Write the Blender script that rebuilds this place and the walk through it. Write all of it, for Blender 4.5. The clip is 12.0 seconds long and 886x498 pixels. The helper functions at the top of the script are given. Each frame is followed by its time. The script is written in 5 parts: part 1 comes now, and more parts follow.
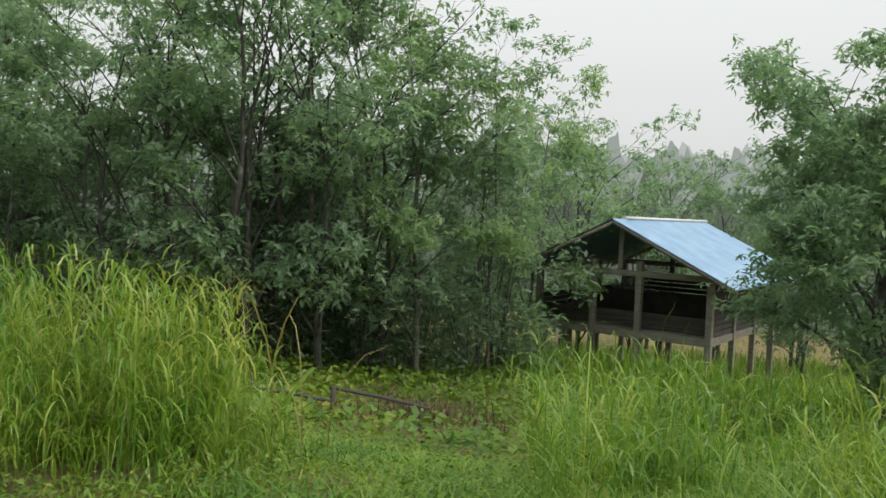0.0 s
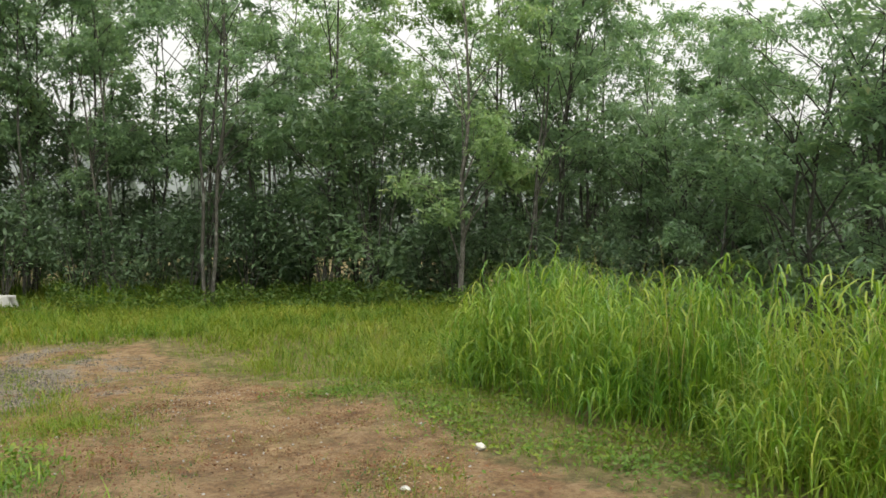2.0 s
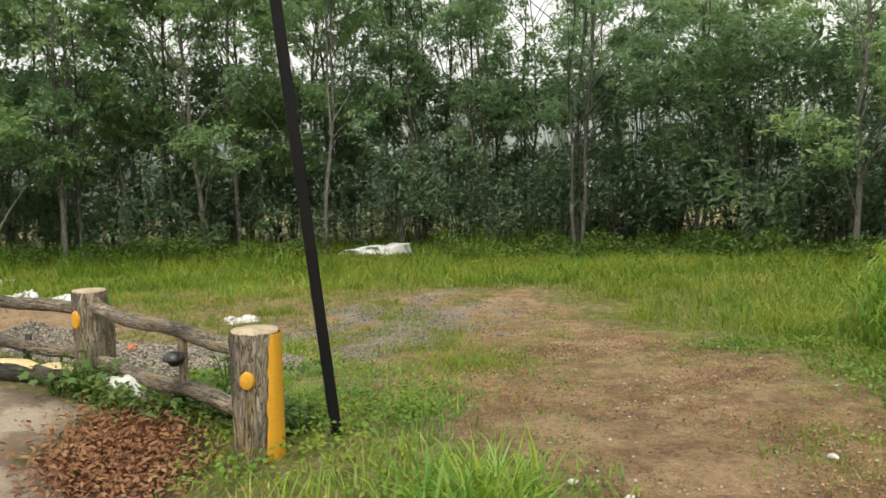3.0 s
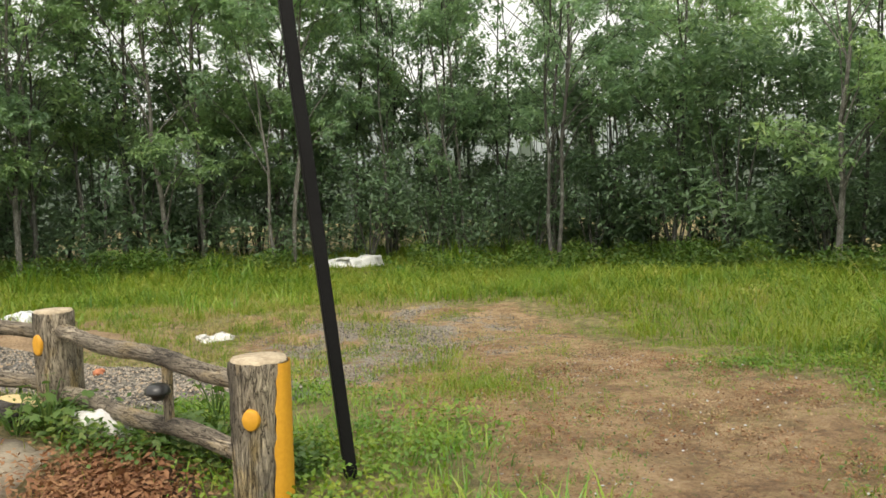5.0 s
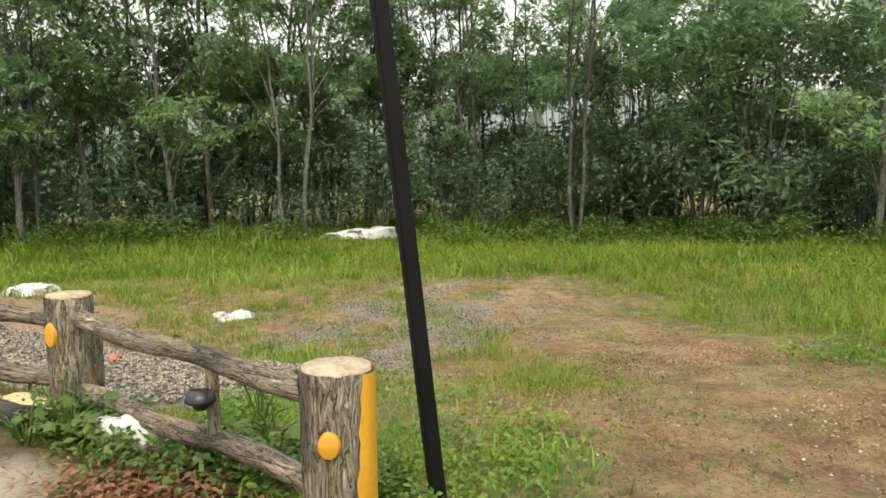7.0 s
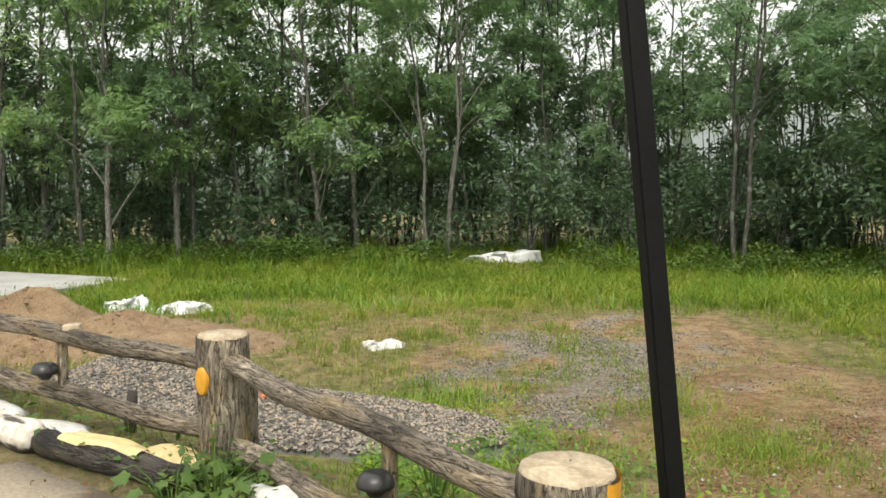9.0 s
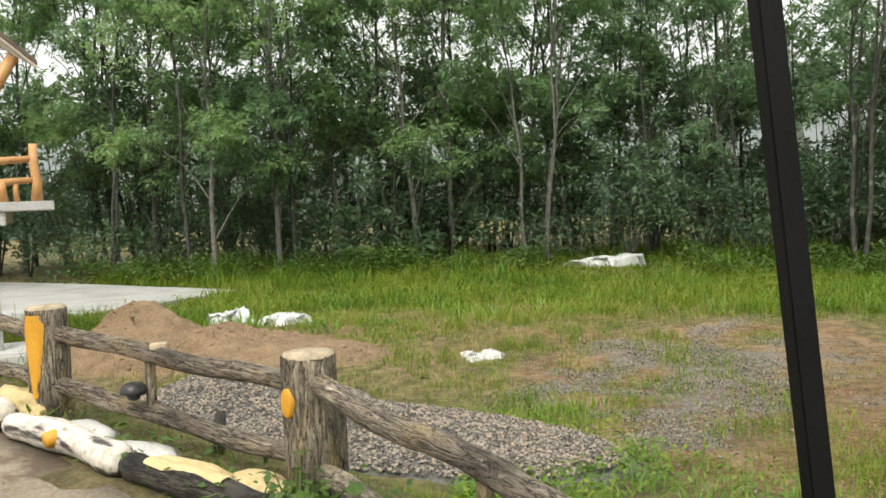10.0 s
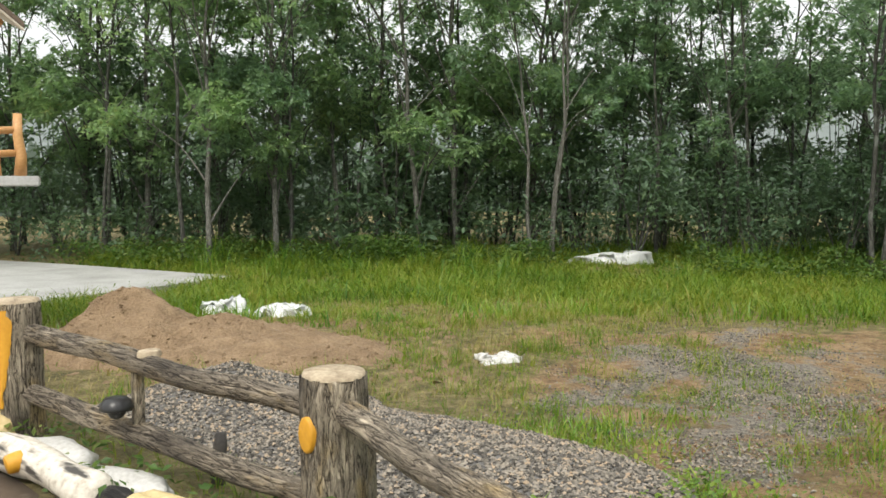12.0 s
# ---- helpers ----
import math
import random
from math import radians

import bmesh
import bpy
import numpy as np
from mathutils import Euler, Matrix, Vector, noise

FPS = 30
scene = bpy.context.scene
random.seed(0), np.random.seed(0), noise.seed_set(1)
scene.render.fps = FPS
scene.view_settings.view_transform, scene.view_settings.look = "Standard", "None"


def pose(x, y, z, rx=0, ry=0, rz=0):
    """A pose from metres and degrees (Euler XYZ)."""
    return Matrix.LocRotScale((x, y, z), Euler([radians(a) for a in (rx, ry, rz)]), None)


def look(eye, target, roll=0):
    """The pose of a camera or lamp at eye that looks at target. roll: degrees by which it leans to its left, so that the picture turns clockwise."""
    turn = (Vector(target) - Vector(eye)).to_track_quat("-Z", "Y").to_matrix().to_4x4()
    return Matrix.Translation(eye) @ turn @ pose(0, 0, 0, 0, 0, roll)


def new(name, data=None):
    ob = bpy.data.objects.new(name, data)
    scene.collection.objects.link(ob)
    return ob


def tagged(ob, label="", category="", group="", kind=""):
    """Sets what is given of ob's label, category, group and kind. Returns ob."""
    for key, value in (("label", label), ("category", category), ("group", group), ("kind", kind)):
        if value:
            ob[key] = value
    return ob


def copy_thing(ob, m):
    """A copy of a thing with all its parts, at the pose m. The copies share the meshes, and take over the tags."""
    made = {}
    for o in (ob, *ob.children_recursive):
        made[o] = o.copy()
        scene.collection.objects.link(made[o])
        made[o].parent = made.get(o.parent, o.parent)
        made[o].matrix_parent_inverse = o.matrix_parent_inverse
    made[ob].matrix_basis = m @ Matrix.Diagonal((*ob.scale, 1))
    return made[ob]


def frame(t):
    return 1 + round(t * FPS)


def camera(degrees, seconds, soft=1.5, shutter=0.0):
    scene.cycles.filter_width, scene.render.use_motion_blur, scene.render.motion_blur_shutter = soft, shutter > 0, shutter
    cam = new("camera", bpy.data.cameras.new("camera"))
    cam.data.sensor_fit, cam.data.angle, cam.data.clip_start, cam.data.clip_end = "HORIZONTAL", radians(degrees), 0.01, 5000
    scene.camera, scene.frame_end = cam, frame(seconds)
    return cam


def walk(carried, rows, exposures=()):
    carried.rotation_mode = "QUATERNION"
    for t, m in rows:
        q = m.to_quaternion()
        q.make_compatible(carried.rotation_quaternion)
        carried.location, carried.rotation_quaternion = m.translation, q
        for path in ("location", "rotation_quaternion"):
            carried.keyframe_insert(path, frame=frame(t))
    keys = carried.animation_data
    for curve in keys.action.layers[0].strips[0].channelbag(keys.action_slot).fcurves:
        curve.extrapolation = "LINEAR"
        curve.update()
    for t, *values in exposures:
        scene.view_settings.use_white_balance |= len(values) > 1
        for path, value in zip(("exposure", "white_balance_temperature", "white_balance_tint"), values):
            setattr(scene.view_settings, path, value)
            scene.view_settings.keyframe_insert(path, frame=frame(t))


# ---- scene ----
cam = camera(56.74, 12.0, soft=1.6)
# seconds, place of the eye, yaw, pitch, roll
ROWS = [
    (0, 0.000, 0.000, 1.511, 4.65, -2.66, -2.38),
    (0.2, -0.057, 0.020, 1.503, 8.34, -2.91, -2.77),
    (0.5, -0.118, 0.051, 1.488, 13.50, -3.10, -2.60),
    (0.8, -0.183, 0.055, 1.475, 24.73, -3.66, -1.86),
    (1, -0.227, 0.062, 1.461, 34.73, -3.70, 0.56),
    (1.2, -0.270, 0.065, 1.450, 40.63, -3.71, 1.56),
    (1.5, -0.320, 0.072, 1.434, 48.56, -3.06, 1.56),
    (2, -0.430, 0.004, 1.416, 50.07, -1.57, -0.46),
    (2.5, -0.548, -0.068, 1.391, 54.79, -2.38, 0.09),
    (2.8, -0.614, -0.113, 1.372, 68.50, -3.74, 0.40),
    (3, -0.678, -0.134, 1.379, 74.71, -4.87, 1.27),
    (3.2, -0.763, -0.165, 1.390, 80.00, -5.47, 1.03),
    (4.8, -1.304, -0.258, 1.340, 70.74, -4.43, 1.15),
    (5, -1.353, -0.290, 1.337, 72.00, -4.11, 1.34),
    (5.5, -1.516, -0.416, 1.331, 72.44, -3.27, 1.79),
    (6, -1.750, -0.415, 1.310, 75.02, -4.24, 1.22),
    (6.5, -1.972, -0.382, 1.310, 76.18, -5.89, 1.49),
    (7, -2.188, -0.468, 1.324, 72.03, -6.14, 0.67),
    (7.5, -2.447, -0.526, 1.317, 79.12, -5.89, 1.03),
    (7.7, -2.556, -0.520, 1.330, 82.86, -5.81, 1.45),
    (9.3, -3.042, -0.581, 1.344, 81.43, -4.41, -0.10),
    (9.5, -3.107, -0.548, 1.343, 86.22, -4.09, 1.27),
    (10, -3.241, -0.528, 1.337, 88.24, -4.12, 1.93),
    (10.5, -3.399, -0.618, 1.333, 82.31, -4.27, -0.53),
    (11, -3.545, -0.677, 1.326, 80.82, -5.03, -0.32),
    (11.5, -3.767, -0.678, 1.335, 88.75, -5.18, 1.46),
    (12, -3.895, -0.737, 1.324, 87.89, -4.83, 0.05),
]
walk(cam, [(t, pose(x, y, z, 90 + pitch, roll, yaw)) for t, x, y, z, yaw, pitch, roll in ROWS], exposures=[(0.0, 0.38, 6650, 10), (1.5, 0.60, 6900, 10), (2.5, 0.70, 7000, 10), (5.5, 0.90, 7100, 10), (7.5, 1.0, 7000, 10), (9.5, 0.88, 6850, 10), (12.0, 0.78, 6650, 10)])

# ---- sky and light: an overcast, misty morning ----
world = bpy.data.worlds.new("overcast_sky")
scene.world = world
world.use_nodes = True
wn, wl = world.node_tree.nodes, world.node_tree.links
sky = wn.new("ShaderNodeTexSky")
sky.sky_type, sky.sun_disc = "NISHITA", False
sky.sun_elevation, sky.sun_rotation = radians(53), radians(107)
sky.air_density, sky.dust_density = 1.0, 3.0
cloud = wn.new("ShaderNodeMix")
cloud.data_type = "RGBA"
cloud.inputs[0].default_value = 0.92
# an overcast sky is about twice as bright overhead as at the horizon
veil = wn.new("ShaderNodeMix")
veil.data_type = "RGBA"
veil.inputs[6].default_value, veil.inputs[7].default_value = (5.3, 5.5, 5.5, 1), (11.6, 11.9, 12.0, 1)
toward, axes = wn.new("ShaderNodeTexCoord"), wn.new("ShaderNodeSeparateXYZ")
wl.new(toward.outputs["Generated"], axes.inputs[0])
wl.new(axes.outputs[2], veil.inputs[0])
wl.new(veil.outputs[2], cloud.inputs[7])
wl.new(sky.outputs[0], cloud.inputs[6])
wl.new(cloud.outputs[2], wn["Background"].inputs[0])
wn["Background"].inputs[1].default_value = 0.1

sun = new("sun", bpy.data.lights.new("sun", "SUN"))
sun.data.energy, sun.data.angle, sun.data.color = 1.5, radians(25), (1.0, 0.96, 0.88)
sun.matrix_world = look((20.0, -6.0, 27.5), (0, 0, 0))


# ---- materials ----
def material(name, rough=0.8, metal=0.0):
    m = bpy.data.materials.new(name)
    m.use_nodes = True
    b = m.node_tree.nodes["Principled BSDF"]
    b.inputs["Roughness"].default_value, b.inputs["Metallic"].default_value = rough, metal
    return m, m.node_tree.nodes, m.node_tree.links, b


def ramp(n, l, fac, stops):
    r = n.new("ShaderNodeValToRGB")
    el = r.color_ramp.elements
    while len(el) < len(stops):
        el.new(0.5)
    for e, (p, c) in zip(el, stops):
        e.position, e.color = p, (*c, 1)
    l.new(fac, r.inputs[0])
    return r.outputs[0]


def noise_tex(n, l, scale, detail=4.0, stretch=None, rough=0.55, warp=0.0):
    co = n.new("ShaderNodeTexCoord")
    t = n.new("ShaderNodeTexNoise")
    t.inputs["Distortion"].default_value = warp
    t.inputs["Scale"].default_value, t.inputs["Detail"].default_value, t.inputs["Roughness"].default_value = scale, detail, rough
    if stretch:
        mp = n.new("ShaderNodeMapping")
        mp.inputs["Scale"].default_value = stretch
        l.new(co.outputs["Object"], mp.inputs[0])
        l.new(mp.outputs[0], t.inputs["Vector"])
    else:
        l.new(co.outputs["Object"], t.inputs["Vector"])
    return t.outputs[0]


def mixed(n, l, fac, a, b, how="MIX"):
    m = n.new("ShaderNodeMix")
    m.data_type, m.blend_type = "RGBA", how
    for i, v in ((0, fac), (6, a), (7, b)):
        if isinstance(v, (int, float)):
            m.inputs[i].default_value = v
        elif isinstance(v, tuple):
            m.inputs[i].default_value = (*v, 1)
        else:
            l.new(v, m.inputs[i])
    return m.outputs[2]


def maths(n, l, op, a, b=None, clamp=False):
    m = n.new("ShaderNodeMath")
    m.operation, m.use_clamp = op, clamp
    for i, v in ((0, a), (1, b)):
        if isinstance(v, (int, float)):
            m.inputs[i].default_value = v
        elif v is not None:
            l.new(v, m.inputs[i])
    return m.outputs[0]


def bump(n, l, b, height, strength=0.5, dist=0.02):
    u = n.new("ShaderNodeBump")
    u.inputs["Strength"].default_value, u.inputs["Distance"].default_value = strength, dist
    l.new(height, u.inputs["Height"])
    l.new(u.outputs[0], b.inputs["Normal"])


def two_noise(name, dark, light, big=2.0, fine=40.0, rough=0.85, relief=0.4, dist=0.01, stretch=None, metal=0.0):
    """A surface with broad stains and fine grain between two colours."""
    m, n, l, b = material(name, rough, metal)
    a, c = noise_tex(n, l, big, 3.0, stretch), noise_tex(n, l, fine, 5.0, stretch)
    mixv = maths(n, l, "ADD", maths(n, l, "MULTIPLY", a, 0.5), maths(n, l, "MULTIPLY", c, 0.5))
    l.new(ramp(n, l, mixv, [(0.32, dark), (0.68, light)]), b.inputs["Base Color"])
    bump(n, l, b, c, relief, dist)
    return m


def leaf_mat(name, stops, through_light=0.35, rough=0.5, object_shift=0.0):
    """Leaves and blades, each island in a shade of its own, that let some light through."""
    m, n, l, b = material(name, rough)
    g = n.new("ShaderNodeNewGeometry")
    fac = g.outputs["Random Per Island"]
    if object_shift:
        o = n.new("ShaderNodeObjectInfo")
        fac = maths(n, l, "ADD", maths(n, l, "MULTIPLY", fac, 1 - object_shift), maths(n, l, "MULTIPLY", o.outputs["Random"], object_shift))
    patch = maths(n, l, "ADD", noise_tex(n, l, 0.55, 2.0), noise_tex(n, l, 2.3, 2.0))
    fac = maths(n, l, "ADD", maths(n, l, "MULTIPLY", fac, 0.55), maths(n, l, "MULTIPLY", maths(n, l, "SUBTRACT", patch, 0.72), 0.85), True)
    col = ramp(n, l, fac, stops)
    l.new(col, b.inputs["Base Color"])
    b.inputs["Specular IOR Level"].default_value = 0.5
    t = n.new("ShaderNodeBsdfTranslucent")
    l.new(mixed(n, l, 1.0, col, (1.1, 1.15, 0.85), "MULTIPLY"), t.inputs[0])
    x = n.new("ShaderNodeMixShader")
    x.inputs[0].default_value = through_light
    l.new(b.outputs[0], x.inputs[1])
    l.new(t.outputs[0], x.inputs[2])
    l.new(x.outputs[0], n["Material Output"].inputs[0])
    return m


def ground_mat():
    """Soil under grass, with bare laterite, grey gravel and leaf litter where the masks say so."""
    m, n, l, b = material("ground_soil", 0.95)
    at = n.new("ShaderNodeAttribute")
    at.attribute_name = "cover"
    sp = n.new("ShaderNodeSeparateColor")
    l.new(at.outputs["Color"], sp.inputs[0])
    fine, mid, big = noise_tex(n, l, 26, 7.0, None, 0.78), noise_tex(n, l, 6, 4.0), noise_tex(n, l, 1.1, 3.0)
    soil = ramp(n, l, maths(n, l, "ADD", maths(n, l, "MULTIPLY", fine, 0.5), maths(n, l, "MULTIPLY", mid, 0.5)), [(0.38, (0.090, 0.078, 0.026)), (0.5, (0.20, 0.165, 0.065)), (0.62, (0.36, 0.285, 0.14))])
    clay = ramp(n, l, maths(n, l, "ADD", maths(n, l, "MULTIPLY", fine, 0.6), maths(n, l, "MULTIPLY", mid, 0.4)),
                [(0.40, (0.060, 0.028, 0.012)), (0.49, (0.265, 0.152, 0.066)), (0.60, (0.47, 0.320, 0.170))])
    rust = ramp(n, l, big, [(0.45, (0.311, 0.215, 0.118)), (0.65, (0.229, 0.104, 0.037))])
    clay = mixed(n, l, 0.35, clay, rust)
    pale = ramp(n, l, noise_tex(n, l, 2.2, 6.0, None, 0.65), [(0.47, (0, 0, 0)), (0.56, (1, 1, 1))])
    clay = mixed(n, l, maths(n, l, "MULTIPLY", pale, 0.75), clay, ramp(n, l, fine, [(0.38, (0.33, 0.210, 0.108)), (0.62, (0.54, 0.385, 0.220))]))
    # thin mats of withered green, and crumbs of dead leaf
    thin = ramp(n, l, noise_tex(n, l, 1.6, 7.0, None, 0.72), [(0.50, (0, 0, 0)), (0.60, (1, 1, 1))])
    clay = mixed(n, l, maths(n, l, "MULTIPLY", thin, 0.34), clay, ramp(n, l, fine, [(0.35, (0.085, 0.080, 0.022)), (0.65, (0.23, 0.195, 0.075))]))
    crumb = ramp(n, l, noise_tex(n, l, 3.1, 8.0, None, 0.8), [(0.53, (0, 0, 0)), (0.59, (1, 1, 1))])
    speck = ramp(n, l, noise_tex(n, l, 13, 5.0, None, 0.75), [(0.57, (0, 0, 0)), (0.62, (1, 1, 1))])
    clay = mixed(n, l, maths(n, l, "MULTIPLY", speck, 0.45), clay, (0.09, 0.05, 0.024))
    clay = mixed(n, l, maths(n, l, "MULTIPLY", crumb, 0.5), clay, ramp(n, l, fine, [(0.4, (0.055, 0.026, 0.012)), (0.62, (0.24, 0.125, 0.06))]))
    grit = ramp(n, l, fine, [(0.34, (0.10, 0.088, 0.072)), (0.5, (0.25, 0.22, 0.18)), (0.66, (0.40, 0.355, 0.29))])
    litter = ramp(n, l, mid, [(0.3, (0.037, 0.0222, 0.0133)), (0.7, (0.118, 0.0592, 0.0296))])

    def mask(ch):
        v = maths(n, l, "ADD", sp.outputs[ch], maths(n, l, "MULTIPLY", maths(n, l, "SUBTRACT", mid, 0.5), 0.9))
        r = n.new("ShaderNodeMapRange")
        r.inputs[1].default_value, r.inputs[2].default_value = 0.4, 0.6
        l.new(v, r.inputs[0])
        return r.outputs[0]
    col = mixed(n, l, mask(0), soil, clay)
    col = mixed(n, l, mask(1), col, grit)
    col = mixed(n, l, mask(2), col, litter)
    l.new(col, b.inputs["Base Color"])
    bump(n, l, b, maths(n, l, "ADD", fine, mid), 1.0, 0.06)
    return m


def bark_mat(name, dark, light, moss, grain=(14, 14, 1.6), moss_at=0.62):
    m, n, l, b = material(name, 0.9)
    g = noise_tex(n, l, 3.0, 8.0, grain, 0.72, 1.4)
    p = noise_tex(n, l, 4.5, 4.0)
    col = ramp(n, l, g, [(0.42, dark), (0.50, tuple(c * 0.55 for c in light)), (0.58, light)])
    col = mixed(n, l, ramp(n, l, p, [(moss_at - 0.06, (0, 0, 0)), (moss_at + 0.06, (1, 1, 1))]), col, moss)
    l.new(col, b.inputs["Base Color"])
    bump(n, l, b, g, 0.9, 0.02)
    return m


def cast_bark_mat(name, dark, light, ochre):
    """Cast concrete bark: long black fissures, weathered grey and brown, with ochre stains."""
    m, n, l, b = material(name, 0.85)
    coarse, fine = noise_tex(n, l, 3.0, 5.0, (11, 11, 1.5), 0.55, 1.1), noise_tex(n, l, 3.0, 5.0, (30, 30, 5.0), 0.6, 0.8)
    weather, stain = noise_tex(n, l, 3.3, 5.0, (1, 1, 0.6)), noise_tex(n, l, 7.0, 4.0, (1, 1, 0.45))

    def fissure(v, sharp):
        return maths(n, l, "MULTIPLY", maths(n, l, "ABSOLUTE", maths(n, l, "SUBTRACT", v, 0.5)), sharp, True)
    f1, f2 = fissure(coarse, 13.0), fissure(fine, 11.0)
    col = ramp(n, l, weather, [(0.38, dark), (0.58, light)])
    col = mixed(n, l, ramp(n, l, stain, [(0.52, (0, 0, 0)), (0.64, (0.75, 0.75, 0.75))]), col, ochre)
    col = mixed(n, l, 1.0, col, ramp(n, l, f2, [(0.0, (0.5, 0.49, 0.48)), (0.5, (1, 1, 1))]), "MULTIPLY")
    col = mixed(n, l, 1.0, col, ramp(n, l, f1, [(0.0, (0.05, 0.045, 0.04)), (0.22, (0.5, 0.48, 0.46)), (0.5, (1, 1, 1))]), "MULTIPLY")
    l.new(col, b.inputs["Base Color"])
    bump(n, l, b, maths(n, l, "ADD", f1, maths(n, l, "MULTIPLY", f2, 0.4)), 0.9, 0.014)
    return m


def roof_mat():
    m, n, l, b = material("blue_roof_sheet", 0.45, 0.0)
    p = noise_tex(n, l, 1.5, 4.0)
    l.new(ramp(n, l, p, [(0.3, (0.16, 0.29, 0.44)), (0.7, (0.26, 0.40, 0.55))]), b.inputs["Base Color"])
    return m


def painted_log_mat():
    """White paint with black bark patches left showing."""
    m, n, l, b = material("white_painted_bark", 0.6)
    p, g = noise_tex(n, l, 3.6, 4.0, (2.2, 2.2, 0.45)), noise_tex(n, l, 30, 4.0)
    white = ramp(n, l, g, [(0.3, (0.40, 0.35, 0.28)), (0.5, (0.60, 0.55, 0.47)), (0.7, (0.70, 0.66, 0.58))])
    l.new(mixed(n, l, ramp(n, l, p, [(0.52, (0, 0, 0)), (0.57, (1, 1, 1))]), white, (0.05, 0.045, 0.04)), b.inputs["Base Color"])
    bump(n, l, b, g, 0.4, 0.01)
    return m


GROUND = ground_mat()
GRASS = leaf_mat("grass_blade", [(0.0, (0.0518, 0.111, 0.0074)), (0.35, (0.108, 0.205, 0.0133)), (0.65, (0.20, 0.262, 0.0222)), (0.88, (0.265, 0.28, 0.04)), (1.0, (0.37, 0.30, 0.09))], 0.4)
TALL = leaf_mat("tall_grass_blade", [(0.0, (0.050, 0.165, 0.030)), (0.4, (0.135, 0.275, 0.034)), (0.7, (0.25, 0.365, 0.042)), (1.0, (0.40, 0.42, 0.10))], 0.42, 0.36)
DRY = leaf_mat("dry_stem", [(0.0, (0.19, 0.19, 0.05)), (0.6, (0.32, 0.275, 0.09)), (1.0, (0.42, 0.33, 0.15))], 0.3)
WEED = leaf_mat("weed_leaf", [(0.0, (0.030, 0.075, 0.014)), (0.5, (0.075, 0.150, 0.026)), (1.0, (0.19, 0.24, 0.05))], 0.4)
# tree and shrub leaf colours hold the mist's paleness and grey-blue cast
LEAF = leaf_mat("tree_leaf", [(0.0, (0.150, 0.235, 0.170)), (0.5, (0.235, 0.355, 0.230)), (0.85, (0.305, 0.425, 0.235)), (1.0, (0.40, 0.41, 0.23))], 0.62, 0.42, 0.3)
# paler yellow-green leaf; part of its brightness stands in for missing light
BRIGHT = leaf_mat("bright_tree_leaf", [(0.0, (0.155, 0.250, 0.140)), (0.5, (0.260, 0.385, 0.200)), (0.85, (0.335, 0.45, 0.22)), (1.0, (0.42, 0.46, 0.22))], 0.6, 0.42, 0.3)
SHRUB = leaf_mat("shrub_leaf", [(0.0, (0.085, 0.150, 0.098)), (0.6, (0.150, 0.235, 0.135)), (1.0, (0.21, 0.30, 0.15))], 0.5, 0.5, 0.3)
HERB = leaf_mat("verge_herb", [(0.0, (0.05, 0.13, 0.012)), (0.6, (0.12, 0.22, 0.018)), (1.0, (0.28, 0.31, 0.03))], 0.35)
DEAD = leaf_mat("fallen_leaf", [(0.0, (0.055, 0.024, 0.012)), (0.45, (0.19, 0.08, 0.034)), (0.8, (0.29, 0.155, 0.072)), (1.0, (0.30, 0.22, 0.13))], 0.15, 0.8)
BRUSH = leaf_mat("dead_brush", [(0.0, (0.03, 0.02, 0.014)), (0.6, (0.085, 0.058, 0.036)), (1.0, (0.16, 0.12, 0.075))], 0.1, 0.9)
BARK = bark_mat("tree_bark", (0.040, 0.038, 0.031), (0.115, 0.115, 0.098), (0.19, 0.20, 0.18), (10, 10, 1.6))
PALE = bark_mat("pale_tree_bark", (0.0978, 0.0918, 0.0734), (0.22, 0.214, 0.19), (0.0612, 0.0612, 0.049), (8, 8, 2.0))
LOG = cast_bark_mat("cast_log_bark", (0.13, 0.108, 0.080), (0.50, 0.425, 0.315), (0.44, 0.31, 0.12))
RAIL = cast_bark_mat("cast_rail_bark", (0.12, 0.098, 0.074), (0.47, 0.395, 0.295), (0.38, 0.27, 0.12))
DARKLOG = cast_bark_mat("dark_log_bark", (0.022, 0.020, 0.019), (0.15, 0.13, 0.105), (0.20, 0.15, 0.08))
SAWN = two_noise("sawn_wood_face", (0.20, 0.15, 0.095), (0.52, 0.43, 0.30), 11, 60, 0.75, 0.3)
YELLOW = two_noise("yellow_paint", (0.527, 0.246, 0.017), (0.663, 0.34, 0.0298), 6, 60, 0.55, 0.15)
CREAM = two_noise("cream_paint", (0.42, 0.31, 0.13), (0.64, 0.52, 0.28), 9, 50, 0.65, 0.5)
WHITE = two_noise("white_paint", (0.40, 0.39, 0.36), (0.66, 0.65, 0.63), 7, 50, 0.7, 0.5)
PAINTED = painted_log_mat()
CONCRETE = two_noise("path_concrete", (0.145, 0.115, 0.078), (0.34, 0.29, 0.215), 1.6, 55, 0.9, 0.35)
cn, cl = CONCRETE.node_tree.nodes, CONCRETE.node_tree.links
cb = cn["Principled BSDF"]
base = cb.inputs["Base Color"].links[0].from_socket
cl.new(mixed(cn, cl, ramp(cn, cl, noise_tex(cn, cl, 1.9, 6.0, None, 0.7), [(0.50, (0, 0, 0)), (0.60, (0.85, 0.85, 0.85))]), base, (0.10, 0.065, 0.04)), cb.inputs["Base Color"])
PAD = two_noise("pale_concrete", (0.26, 0.255, 0.24), (0.48, 0.48, 0.464), 1.2, 30, 0.85, 0.3)
